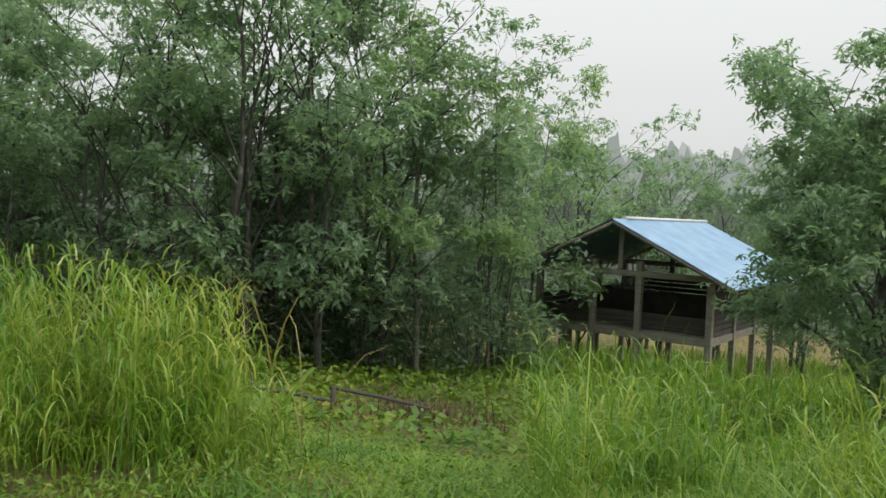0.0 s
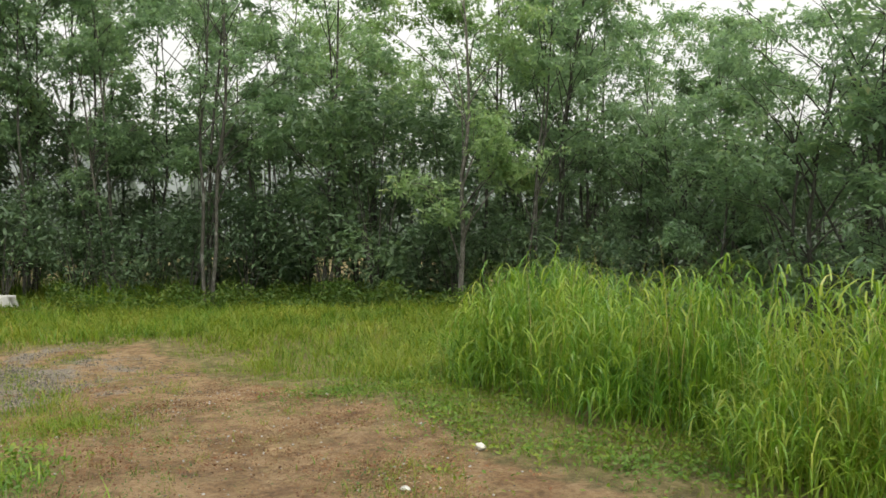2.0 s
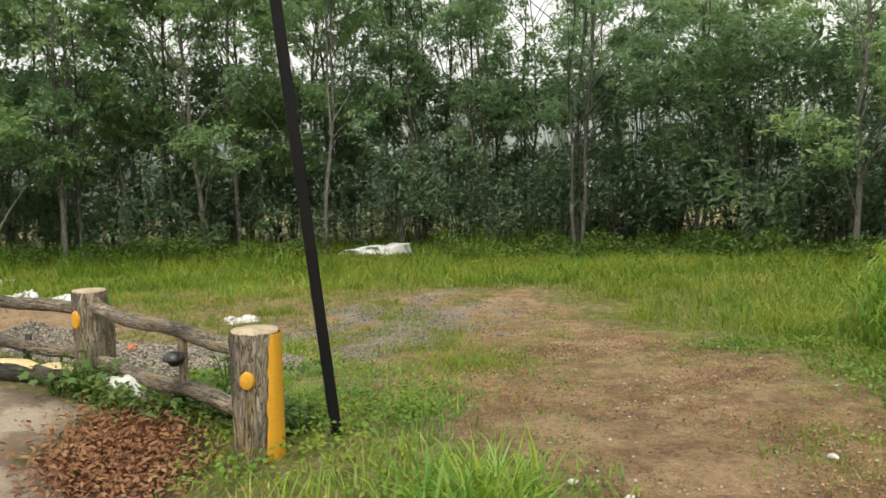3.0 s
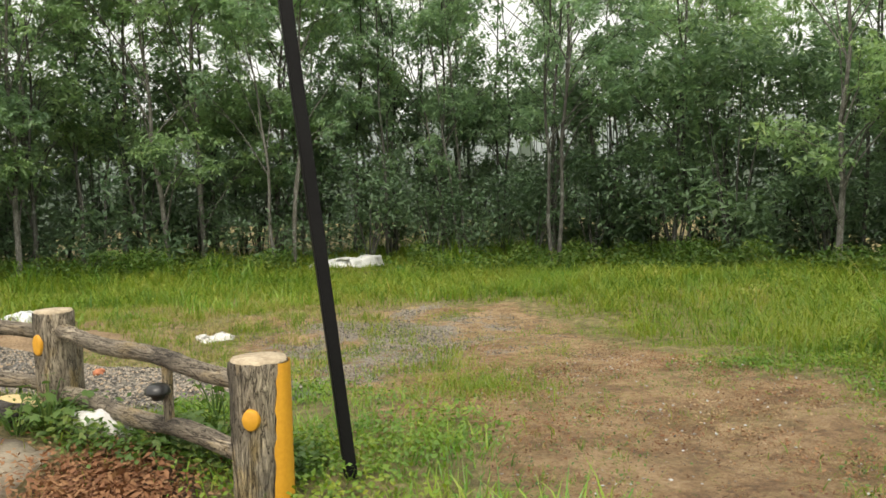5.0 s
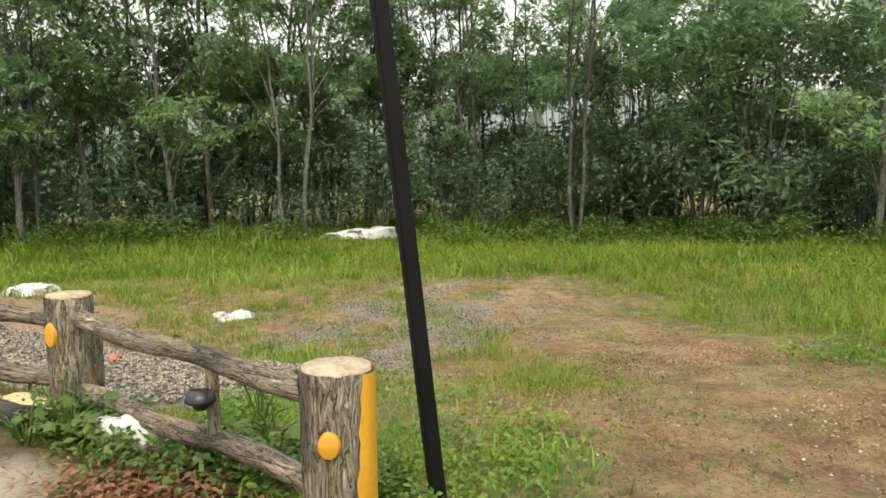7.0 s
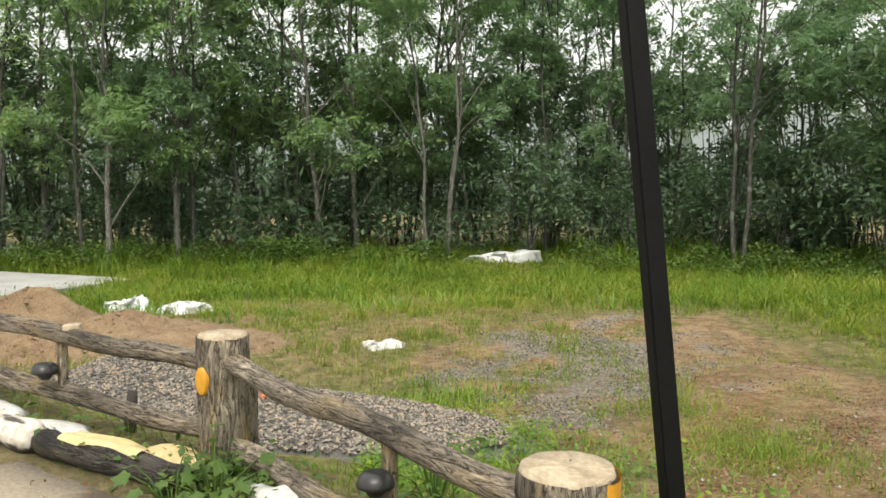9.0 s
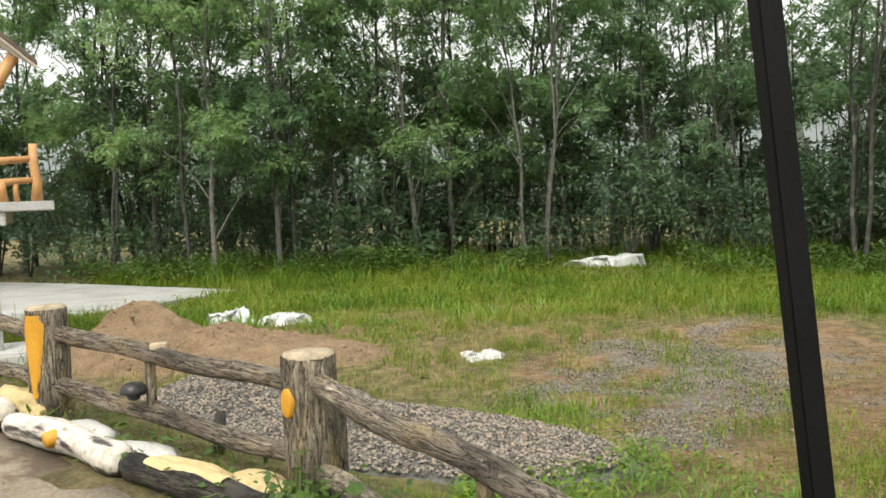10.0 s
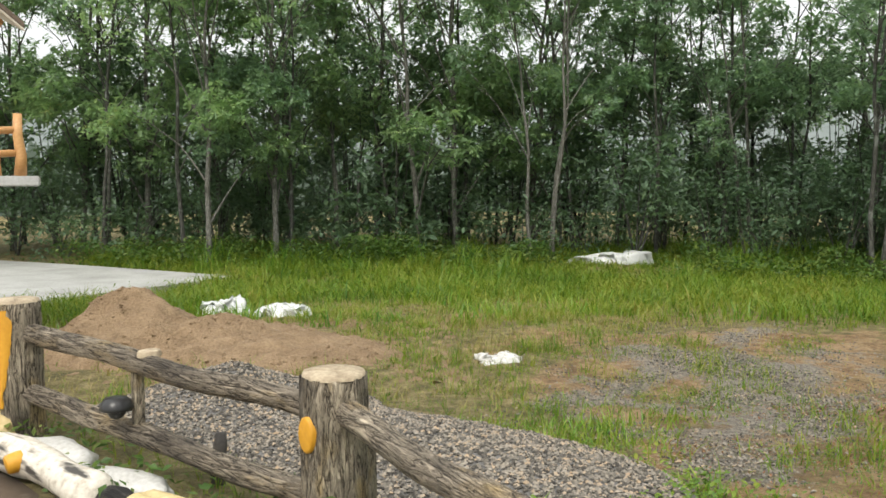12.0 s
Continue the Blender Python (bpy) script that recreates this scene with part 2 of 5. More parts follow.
SAND = two_noise("damp_sand", (0.16, 0.10, 0.052), (0.37, 0.26, 0.155), 5, 38, 0.95, 0.9, 0.06)
BLACK = two_noise("black_steel_paint", (0.004, 0.004, 0.0045), (0.009, 0.009, 0.0095), 3, 80, 0.6, 0.1)
BLACK.node_tree.nodes["Principled BSDF"].inputs["Specular IOR Level"].default_value = 0.15
LAMP = two_noise("black_lamp_plastic", (0.012, 0.012, 0.013), (0.03, 0.03, 0.03), 8, 80, 0.35, 0.1)
PLASTIC = two_noise("white_plastic_sheet", (0.51, 0.527, 0.527), (0.697, 0.705, 0.697), 6, 40, 0.4, 0.3)
SHEDWOOD = two_noise("grey_weathered_wood", (0.13, 0.12, 0.10), (0.30, 0.28, 0.24), 3, 40, 0.85, 0.4, 0.01, (1, 1, 4))
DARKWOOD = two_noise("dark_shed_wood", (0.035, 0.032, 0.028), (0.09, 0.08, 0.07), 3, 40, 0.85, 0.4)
ROOF = roof_mat()
HONEY = two_noise("varnished_log", (0.468, 0.221, 0.0765), (0.663, 0.383, 0.162), 4, 40, 0.45, 0.3, 0.01)
SLAB = two_noise("rough_grey_render", (0.38, 0.38, 0.37), (0.58, 0.58, 0.57), 4, 40, 0.85, 0.4)
SOFFIT = two_noise("cream_soffit_board", (0.52, 0.46, 0.38), (0.66, 0.60, 0.51), 3, 40, 0.7, 0.1)
TILE = two_noise("brown_roof_edge", (0.07, 0.05, 0.04), (0.19, 0.14, 0.10), 6, 40, 0.8, 0.3)


def stone_mat():
    m, n, l, b = material("gravel_stone", 0.85)
    g = n.new("ShaderNodeNewGeometry")
    l.new(ramp(n, l, g.outputs["Random Per Island"], [(0.0, (0.038, 0.034, 0.029)), (0.4, (0.125, 0.112, 0.093)), (0.8, (0.29, 0.258, 0.212)), (1.0, (0.38, 0.28, 0.18))]), b.inputs["Base Color"])
    return m


STONE = stone_mat()


# ---- mesh helpers ----
def mesh_np(name, verts, faces, mat, smooth=False):
    """A mesh from arrays: verts (n, 3), faces (m, k)."""
    me = bpy.data.meshes.new(name)
    verts, faces = np.asarray(verts, np.float32), np.asarray(faces, np.int32)
    k = faces.shape[1]
    me.vertices.add(len(verts))
    me.vertices.foreach_set("co", verts.ravel())
    me.loops.add(faces.size)
    me.loops.foreach_set("vertex_index", faces.ravel())
    me.polygons.add(len(faces))
    me.polygons.foreach_set("loop_start", np.arange(0, faces.size, k, dtype=np.int32))
    me.polygons.foreach_set("use_smooth", np.full(len(faces), smooth))
    me.update(calc_edges=True)
    me.validate()
    me.materials.append(mat)
    return me


def mesh_list(name, verts, faces, mat, smooth=True):
    me = bpy.data.meshes.new(name)
    me.from_pydata([tuple(v) for v in verts], [], faces)
    me.polygons.foreach_set("use_smooth", [smooth] * len(me.polygons))
    me.update()
    me.materials.append(mat)
    return me


def part(name, me, parent, label="", place=None):
    ob = new(name, me)
    ob.parent = parent
    if place is not None:
        ob.matrix_basis = place
    return tagged(ob, label)


def thing(name, label, category, place=None, group="", kind=""):
    ob = new(name)
    ob.empty_display_size = 0.2
    if place is not None:
        ob.matrix_basis = place
    return tagged(ob, label, category, group, kind)


def smooth_step(a, b, x):
    u = np.clip((x - a) / (b - a), 0, 1)
    return u * u * (3 - 2 * u)


def path_edge(x):
    """Northing of the path's edge by the fence."""
    return np.interp(-x, [-8, 0, 2, 3.3, 4.3, 4.68, 5.1, 5.4, 5.75, 6.1, 6.4, 6.75, 7.2, 8.3, 9.6, 14], [0.2, 0.3, 0.0, -0.3, -0.74, -0.96, -1.1, -1.0, -0.93, -1.2, -1.58, -2.0, -2.5, -3.9, -5.7, -11])


def path_z(x, y):
    """The concrete path climbs gently along the fence."""
    s = (np.asarray(x) + 4.89) * -0.70 + (np.asarray(y) - 0.03) * -0.71
    return 0.062 * np.clip(s - 0.1, 0, 4.5)


def ground_z(x, y):
    """Height of the land: level by the path, sinking to the west and falling away to the north."""
    x, y = np.asarray(x, float), np.asarray(y, float)
    z = -0.45 * smooth_step(4.6, 11.0, -x) - 0.34 * smooth_step(13.0, 20.0, -x)
    q = y + np.where(x > -3, 0.35, 0.75) * (x + 3)
    z = z - 1.75 * smooth_step(4.0, 13.0, q) - 0.12 * np.clip(q - 13, 0, 30)
    bank = (y - path_edge(x)) * 0.62
    z = z + (path_z(x, y) - z) * smooth_step(1.35, 0.45, bank) * smooth_step(4.3, 5.0, -x) * smooth_step(14.0, 11.0, -x)
    return z


def lumps(x, y, scale, seed=0.0):
    """Cheap smooth noise of about -1 to 1 for arrays."""
    x, y = np.asarray(x) * scale + seed, np.asarray(y) * scale - seed
    return (np.sin(x * 1.7 + 1.3 * np.sin(y * 1.1 + seed)) + np.sin(y * 2.1 + 1.7 * np.sin(x * 0.9)) + np.sin((x + y) * 1.3 + seed * 2)) / 3


def bare(x, y):
    """1 on the bare trodden earth, 0 in the grass."""
    x, y = np.asarray(x, float), np.asarray(y, float)
    lo = np.interp(-x, [-2, 1, 3.4, 4.2, 5.0, 5.8, 7, 9, 11, 13], [0.8, 1.0, 1.2, 1.2, 0.85, 0.72, 0.85, 0.4, 0.4, 1.0])
    hi = np.interp(-x, [-2, 1, 2.8, 4, 5.4, 9.5, 12.4, 13.2], [1.6, 2.6, 3.45, 3.5, 3.75, 4.2, 4.5, 4.6])
    d = np.minimum(np.minimum(y - lo, hi - y), np.minimum(13.2 + x, 0.5 - x))
    d = d + 0.22 * lumps(x, y, 1.6, 2.0) + 0.16 * lumps(x, y, 4.5, 1.0) - 0.5 * np.clip(lumps(x, y, 1.15, 7.0) - 0.45, 0, 1) * 3
    return np.clip(0.5 + d / 0.8, 0, 1)


def beyond(x, y):
    """Metres from the edge of the bare earth out into the meadow."""
    x, y = np.asarray(x, float), np.asarray(y, float)
    hi = np.interp(-x, [-2, 1, 2.8, 4, 5.4, 9.5, 12.4, 13.2], [1.6, 2.6, 3.45, 3.5, 3.75, 4.2, 4.5, 4.6])
    return np.maximum(np.maximum(y - hi, -13.2 - x), 0) + np.maximum(-0.8 - y, 0) * smooth_step(11, 13, -x) * 0.6


def gravelly(x, y):
    x, y = np.asarray(x, float), np.asarray(y, float)
    a = 1 - np.hypot((x + 10.9 + 0.5 * (y - 2)) / 2.3, (y - 2.1) / 1.6)
    b = 1 - np.hypot((x + 9.0) / 1.2, (y - 0.9) / 0.7)
    return np.clip(0.30 + np.maximum(a, b) * 0.6 + 0.34 * lumps(x, y, 1.7, 2.5) + 0.26 * lumps(x, y, 4.0, 1.0), 0, 1)


def straw(x, y):
    """The worn, straw-coloured ground between the sand and the taller meadow, 0 to 1."""
    d = 1.25 - np.hypot((x + 14.3) / 2.6, (y + 0.3) / 3.0) + 0.35 * lumps(x, y, 1.4, 8) + 0.2 * lumps(x, y, 3.7, 2)
    return np.clip(d * 1.8, 0, 1)


def littered(x, y):
    return np.clip(0.5 + 1.2 * (1 - np.hypot((np.asarray(x) + 5.0) / 0.7, (np.asarray(y) + 0.62) / 0.42)), 0, 1)


def tube(path, radii, sides=8, caps=True, ridge=0.0, seed=0, squash=1.0):
    """A round limb along a path of points; ridge gives it uneven bark."""
    rnd = random.Random(seed)
    pts = [Vector(p) for p in path]
    verts, faces = [], []
    groove = [rnd.uniform(-1, 1) for _ in range(sides)]
    up = Vector((0, 0, 1)) if abs((pts[-1] - pts[0]).normalized().z) < 0.9 else Vector((1, 0, 0))
    for i, p in enumerate(pts):
        d = (pts[min(i + 1, len(pts) - 1)] - pts[max(i - 1, 0)]).normalized()
        a = d.cross(up).normalized()
        b = a.cross(d)
        groove = [0.8 * g + 0.35 * rnd.uniform(-1, 1) for g in groove]
        for k in range(sides):
            t = 2 * math.pi * k / sides
            r = radii[i] * (1 + ridge * groove[k])
            verts.append(p + (a * math.cos(t) + b * math.sin(t) * squash) * r)
    for i in range(len(pts) - 1):
        for k in range(sides):
            q = (k + 1) % sides
            faces.append((i * sides + k, i * sides + q, (i + 1) * sides + q, (i + 1) * sides + k))
    if caps:
        faces.append(tuple(range(sides - 1, -1, -1)))
        faces.append(tuple((len(pts) - 1) * sides + k for k in range(sides)))
    return verts, faces


def joined(pieces):
    verts, faces = [], []
    for v, f in pieces:
        o = len(verts)
        verts += v
        faces += [tuple(i + o for i in q) for q in f]
    return verts, faces


def box(x0, y0, z0, x1, y1, z1):
    v = [Vector(p) for p in ((x0, y0, z0), (x1, y0, z0), (x1, y1, z0), (x0, y1, z0), (x0, y0, z1), (x1, y0, z1), (x1, y1, z1), (x0, y1, z1))]
    return v, [(3, 2, 1, 0), (4, 5, 6, 7), (0, 1, 5, 4), (1, 2, 6, 5), (2, 3, 7, 6), (3, 0, 4, 7)]


def bevelled(name, pieces, mat, width=0.01):
    """Boards and blocks with softened edges, as one mesh."""
    bm = bmesh.new()
    for v, f in pieces:
        bv = [bm.verts.new(p) for p in v]
        for q in f:
            bm.faces.new([bv[i] for i in q])
    bmesh.ops.recalc_face_normals(bm, faces=bm.faces)
    bmesh.ops.bevel(bm, geom=list(bm.edges), offset=width, segments=2, affect="EDGES")
    me = bpy.data.meshes.new(name)
    bm.to_mesh(me)
    bm.free()
    me.materials.append(mat)
    return me


def blades(rng, x, y, z, height, width, lean=0.5, curl=0.8, steps=3, arch=0.0):
    """Grass blades as arched tapering strips; arch is the whole bend of a drooping leaf. x to width are arrays. Returns verts and quads."""
    n = len(x)
    ang = rng.uniform(0, 2 * np.pi, n)
    face = ang + np.pi / 2 + rng.normal(0, 0.5, n)
    l0, cu = rng.uniform(0.02, lean, n), rng.uniform(0.2, 1.0, n) * curl
    rows = []
    px, py, pz = x.copy(), y.copy(), z.copy() - 0.02
    th = l0.copy()
    seg = height / steps
    for i in range(steps + 1):
        w = width * (0.7 + 0.5 * np.sin(np.pi * min(i / steps + 0.15, 1))) * (1 - (i / steps) ** 2 * 0.93) * 0.5
        ox, oy = np.cos(face) * w, np.sin(face) * w
        rows.append(np.stack([np.stack([px - ox, py - oy, pz], 1), np.stack([px + ox, py + oy, pz], 1)], 1))
        px, py, pz = px + np.cos(ang) * np.sin(th) * seg, py + np.sin(ang) * np.sin(th) * seg, pz + np.cos(th) * seg
        th = th + (arch * (0.3 + cu) * 1.25 / steps if arch else cu * (i + 1) / steps * 1.2)
    v = np.concatenate(rows, 1).reshape(-1, 3)
    k = 2 * (steps + 1)
    base = np.arange(n)[:, None] * k
    f = np.concatenate([np.stack([base + 2 * i, base + 2 * i + 1, base + 2 * i + 3, base + 2 * i + 2], 2) for i in range(steps)], 1).reshape(-1, 4)
    return v, f


def leaves(rng, c, size, droop=0.5, narrow=0.42, aim=None):
    """Leaves as folded kites about the points c: one island of four corners each."""
    n = len(c)
    ang = rng.uniform(0, 2 * np.pi, n) if aim is None else aim
    dip = rng.normal(-droop, 0.45, n)
    d = np.stack([np.cos(ang) * np.cos(dip), np.sin(ang) * np.cos(dip), np.sin(dip)], 1)
    s = np.stack([-np.sin(ang), np.cos(ang), rng.normal(0, 0.5, n)], 1)
    s /= np.linalg.norm(s, axis=1, keepdims=True)
    size = np.asarray(size)[:, None]
    up = np.cross(d, s) * size * 0.07
    a, b = c, c + d * size
    m = c + d * size * 0.5
    v = np.stack([a, m + s * size * narrow * 0.5 + up, b, m - s * size * narrow * 0.5 + up], 1).reshape(-1, 3)
    f = np.arange(n * 4).reshape(-1, 4)
    return v, f


def stack(pairs):
    vs, fs, o = [], [], 0
    for v, f in pairs:
        vs.append(v)
        fs.append(f + o)
        o += len(v)
    return np.concatenate(vs), np.concatenate(fs)


def stuff(name, v, f, mat, label, category, smooth=False):
    return tagged(new(name, mesh_np(name, v, f, mat, smooth)), label, category, "", "stuff")


# ---- land ----
def build_ground():
    def axis(lo, hi, step, far):
        core = list(np.arange(lo, hi, step))
        out, q, s = [], hi, step
        while q < far:
            out.append(q)
            s *= 1.25
            q += s
        inn, q, s = [], lo, step
        while q > -far:
            s *= 1.25
            q -= s
            inn.append(q)
        return np.array(inn[::-1] + core + out)
    xs, ys = axis(-27, 8, 0.19, 900), axis(-10, 20, 0.19, 900)
    X, Y = np.meshgrid(xs, ys, indexing="ij")
    Z = ground_z(X, Y) + 0.025 * lumps(X, Y, 2.2) + 0.015 * lumps(X, Y, 7.0, 3.0)
    near = np.exp(-(((X + 5) / 8) ** 2 + ((Y - 2) / 6) ** 2))
    Z += near * 0.012 * lumps(X, Y, 19.0, 5.0)
    n, m = X.shape
    v = np.stack([X, Y, Z], 2).reshape(-1, 3)
    i = np.arange(n * m).reshape(n, m)
    f = np.stack([i[:-1, :-1], i[1:, :-1], i[1:, 1:], i[:-1, 1:]], 2).reshape(-1, 4)
    me = mesh_np("ground", v, f, GROUND, True)
    col = np.ones((len(v), 4), np.float32)
    col[:, 0] = np.maximum(bare(v[:, 0], v[:, 1]), straw(v[:, 0], v[:, 1]) * (0.38 + 0.3 * lumps(v[:, 0], v[:, 1], 1.9, 3.0)))
    col[:, 1] = gravelly(v[:, 0], v[:, 1])
    col[:, 2] = littered(v[:, 0], v[:, 1])
    me.attributes.new("cover", "FLOAT_COLOR", "POINT").data.foreach_set("color", col.ravel())
    tagged(new("ground", me), "uneven earth with bare orange clay, gravel and grass", "ground", "", "structure")


build_ground()

P1, P2, P3 = Vector((-4.84, 0.01, 0)), Vector((-6.57, -1.0, 0)), Vector((-7.42, -2.43, 0))


def build_path():
    edge = [(-9.6, -5.7), (-8.3, -3.9), (-7.2, -2.5), (-6.75, -2.0), (-6.4, -1.58), (-6.1, -1.2), (-5.75, -0.93), (-5.4, -1.0), (-5.1, -1.1), (-4.68, -0.96), (-4.3, -0.74), (-3.3, -0.3), (-2.0, 0.0), (0.0, 0.3), (3.0, 0.4), (8.0, 0.2)]
    pts = []
    for a, b in zip(edge, edge[1:]):
        for k in range(4):
            pts.append((a[0] + (b[0] - a[0]) * k / 4, a[1] + (b[1] - a[1]) * k / 4))
    pts.append(edge[-1])
    rnd = random.Random(4)
    verts, faces, cols = [], [], 9
    for i, (x, y) in enumerate(pts):
        x, y = x + rnd.uniform(-0.02, 0.02), y + rnd.uniform(-0.025, 0.025)
        for k in range(cols):
            q = (k / (cols - 1)) ** 1.5 * 6
            px, py = x + 0.35 * q, y - 0.93 * q
            verts.append((px, py, float(path_z(px, py)) + 0.025 - (0.015 if k == 0 else 0)))
        verts.append((x, y, float(ground_z(x, y)) - 0.3))
    w = cols + 1
    for i in range(len(pts) - 1):
        for k in range(cols - 1):
            faces.append((i * w + k, i * w + k + 1, (i + 1) * w + k + 1, (i + 1) * w + k))
        faces.append((i * w + cols, i * w, (i + 1) * w, (i + 1) * w + cols))
    tagged(new("pavement", mesh_list("pavement", verts, faces, CONCRETE)), "stained grey-brown concrete path beside the log fence", "path", "", "structure")
    pad = [(-16.4, -6.6), (-21.4, -4.45), (-24.0, -8.9), (-27, -15), (-19, -16), (-15.5, -9.0)]
    v = [(x, y, -0.52 - 0.2 * smooth_step(16, 20, -x)) for x, y in pad] + [(x, y, -1.1) for x, y in pad]
    k = len(pad)
    fs = [tuple(range(k))] + [(i, (i + 1) % k, (i + 1) % k + k, i + k) for i in range(k)]
    tagged(new("pavement_pad", mesh_list("pavement_pad", v, fs, PAD, False)), "pale concrete pad in the grass by the woods", "pavement", "", "structure")


build_path()


# ---- trees ----
def tree_meshes(seed, height, radius, mat, lean=0.0, first=0.38, spread=1.6, clusters=150, per=9, size=0.19, stems=1, limbs=11, foliage=LEAF):
    """Sinuous trunk with ascending forked limbs, and a crown of drooping leaf rosettes gathered in tufts at the twig ends."""
    rnd, rng = random.Random(seed), np.random.default_rng(seed)
    pieces, tips = [], []
    for s in range(stems):
        a0 = rnd.uniform(0, 6.28)
        off = Vector((math.cos(a0), math.sin(a0), 0)) * (0.22 * s)
        h = height * (1 - 0.14 * s)
        bend = Vector((rnd.uniform(-1, 1), rnd.uniform(-1, 1), 0)) * 0.55
        ph = rnd.uniform(0, 6.28)
        path, rad = [], []
        for i in range(13):
            t = i / 12
            sway = Vector((math.sin(t * 8 + ph), math.cos(t * 6.3 + ph * 2), 0)) * 0.16 * t + Vector((math.sin(t * 21 + ph), math.sin(t * 17 - ph), 0)) * 0.035
            path.append(off + Vector((lean * h * t, 0, h * t - 0.3)) + bend * math.sin(t * 2.6) * t + off * t * 2.5 + sway)
            rad.append(radius * (1 - 0.80 * t) * (1.3 if i == 0 else 1))
        pieces.append(tube(path, rad, 8, False, 0.09, seed + s))
        for j in range(limbs):
            t = first + (0.97 - first) * (j + rnd.random() * 0.8) / limbs
            k = min(int(t * 12), 11)
            base = path[k].lerp(path[k + 1], t * 12 - k)
            a = rnd.uniform(0, 6.28)
            out = spread * (1.15 - 0.8 * abs(t - 0.55)) * rnd.uniform(0.5, 1.15)
            rise = out * rnd.uniform(0.55, 1.6)
            mid = base + Vector((math.cos(a) * out * 0.42, math.sin(a) * out * 0.42, rise * 0.58)) + Vector((rnd.uniform(-1, 1), rnd.uniform(-1, 1), 0)) * 0.1
            end = base + Vector((math.cos(a + 0.25) * out, math.sin(a + 0.25) * out, rise))
            r = radius * 0.42 * (1.1 - t * 0.65)
            pieces.append(tube([base, base.lerp(mid, 0.5) + Vector((0, 0, 0.04)), mid, end], [r, r * 0.8, r * 0.62, r * 0.2], 5, False, 0, seed + j))
            for u in range(5):
                q = mid.lerp(end, rnd.random())
                aa = a + rnd.uniform(-1.4, 1.4)
                e = q + Vector((math.cos(aa), math.sin(aa), rnd.uniform(-0.15, 1.0))) * rnd.uniform(0.35, 0.9) * spread * 0.6
                pieces.append(tube([q, q.lerp(e, 0.55) + Vector((0, 0, 0.06)), e], [r * 0.36, r * 0.22, r * 0.09], 4, False, 0, j + u))
                tips += [e, e, q.lerp(e, 0.6)]
            tips.append(end)
        tips += [path[-1], path[-1]]
    v, f = joined(pieces)
    trunk = mesh_list("trunk", v, f, mat)
    tips = np.array([tuple(p) for p in tips])
    pick = rng.integers(0, len(tips), max(14, clusters // 6))
    c = tips[pick[rng.integers(0, len(pick), clusters)]] + rng.normal(0, 0.125 * spread, (clusters, 3)) * np.array([1, 1, 0.6])
    aim = (np.arange(per)[None] * 2 * np.pi / per + rng.uniform(0, 6.28, (clusters, 1)) + rng.normal(0, 0.3, (clusters, per))).ravel()
    c = np.repeat(c, per, 0) + rng.normal(0, 0.05, (clusters * per, 3))
    lv, lf = leaves(rng, c, rng.uniform(0.65, 1.25, len(c)) * size, 0.4, 0.40, aim)
    return trunk, mesh_np("crown", lv, lf, foliage)


def shrub_mesh(seed, height, wide, count, size):
    rng = np.random.default_rng(seed)
    k = 26
    cen = np.stack([rng.normal(0, wide * 0.42, k), rng.normal(0, wide * 0.42, k), rng.uniform(0.05, 1, k) ** 0.8 * height], 1)
    c = cen[rng.integers(0, k, count)] + rng.normal(0, 0.2, (count, 3))
    c[:, 2] = np.abs(c[:, 2]) + 0.03
    return mesh_np("foliage", *leaves(rng, c, rng.uniform(0.6, 1.25, count) * size, 0.25), SHRUB)


def shrub_stems(seed, height, wide):
    rnd = random.Random(seed)
    ps = []
    for i in range(6):
        a = rnd.uniform(0, 6.28)
        e = Vector((math.cos(a) * wide * 0.4, math.sin(a) * wide * 0.4, height * rnd.uniform(0.6, 0.95)))
        ps.append(tube([(0, 0, -0.1), e * 0.5 + Vector((0, 0, 0.1)), e], [0.025, 0.018, 0.006], 5, False, 0, i))
    return mesh_list("stem", *joined(ps), BARK)


TREES = {
    "slim": tree_meshes(11, 10.5, 0.060, BARK, 0.01, 0.20, 1.7, 560, 9, 0.19),
    "forked": tree_meshes(12, 11.0, 0.056, BARK, -0.02, 0.26, 2.0, 640, 9, 0.19, 2),
    "pale": tree_meshes(13, 10.0, 0.055, PALE, 0.01, 0.34, 1.7, 420, 9, 0.19, 3, 8),
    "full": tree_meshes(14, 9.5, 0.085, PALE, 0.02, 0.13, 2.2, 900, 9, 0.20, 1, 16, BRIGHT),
    "bare": tree_meshes(15, 11.5, 0.065, BARK, 0.03, 0.34, 1.8, 380, 9, 0.19, 2),
    "low": tree_meshes(16, 7.4, 0.085, BARK, -0.03, 0.12, 2.2, 660, 9, 0.185, 2),
    "broad": tree_meshes(17, 6.2, 0.15, BARK, 0.0, 0.06, 2.3, 4600, 9, 0.17, 1, 26),
}
LABELS = {
    "slim": "slim dark-barked plantation tree with a thin high crown",
    "forked": "forked dark-barked tree with ascending limbs and open crown",
    "pale": "pale-barked twin-stemmed tree at the edge of the woods",
    "full": "leafy pale-trunked tree with light green foliage hanging low",
    "bare": "tall sparse tree with few leaves against the sky",
    "low": "dense dark green tree on the lower slope",
    "broad": "broad dark green fruit tree beside the blue-roofed shed",
}
MADE = {}


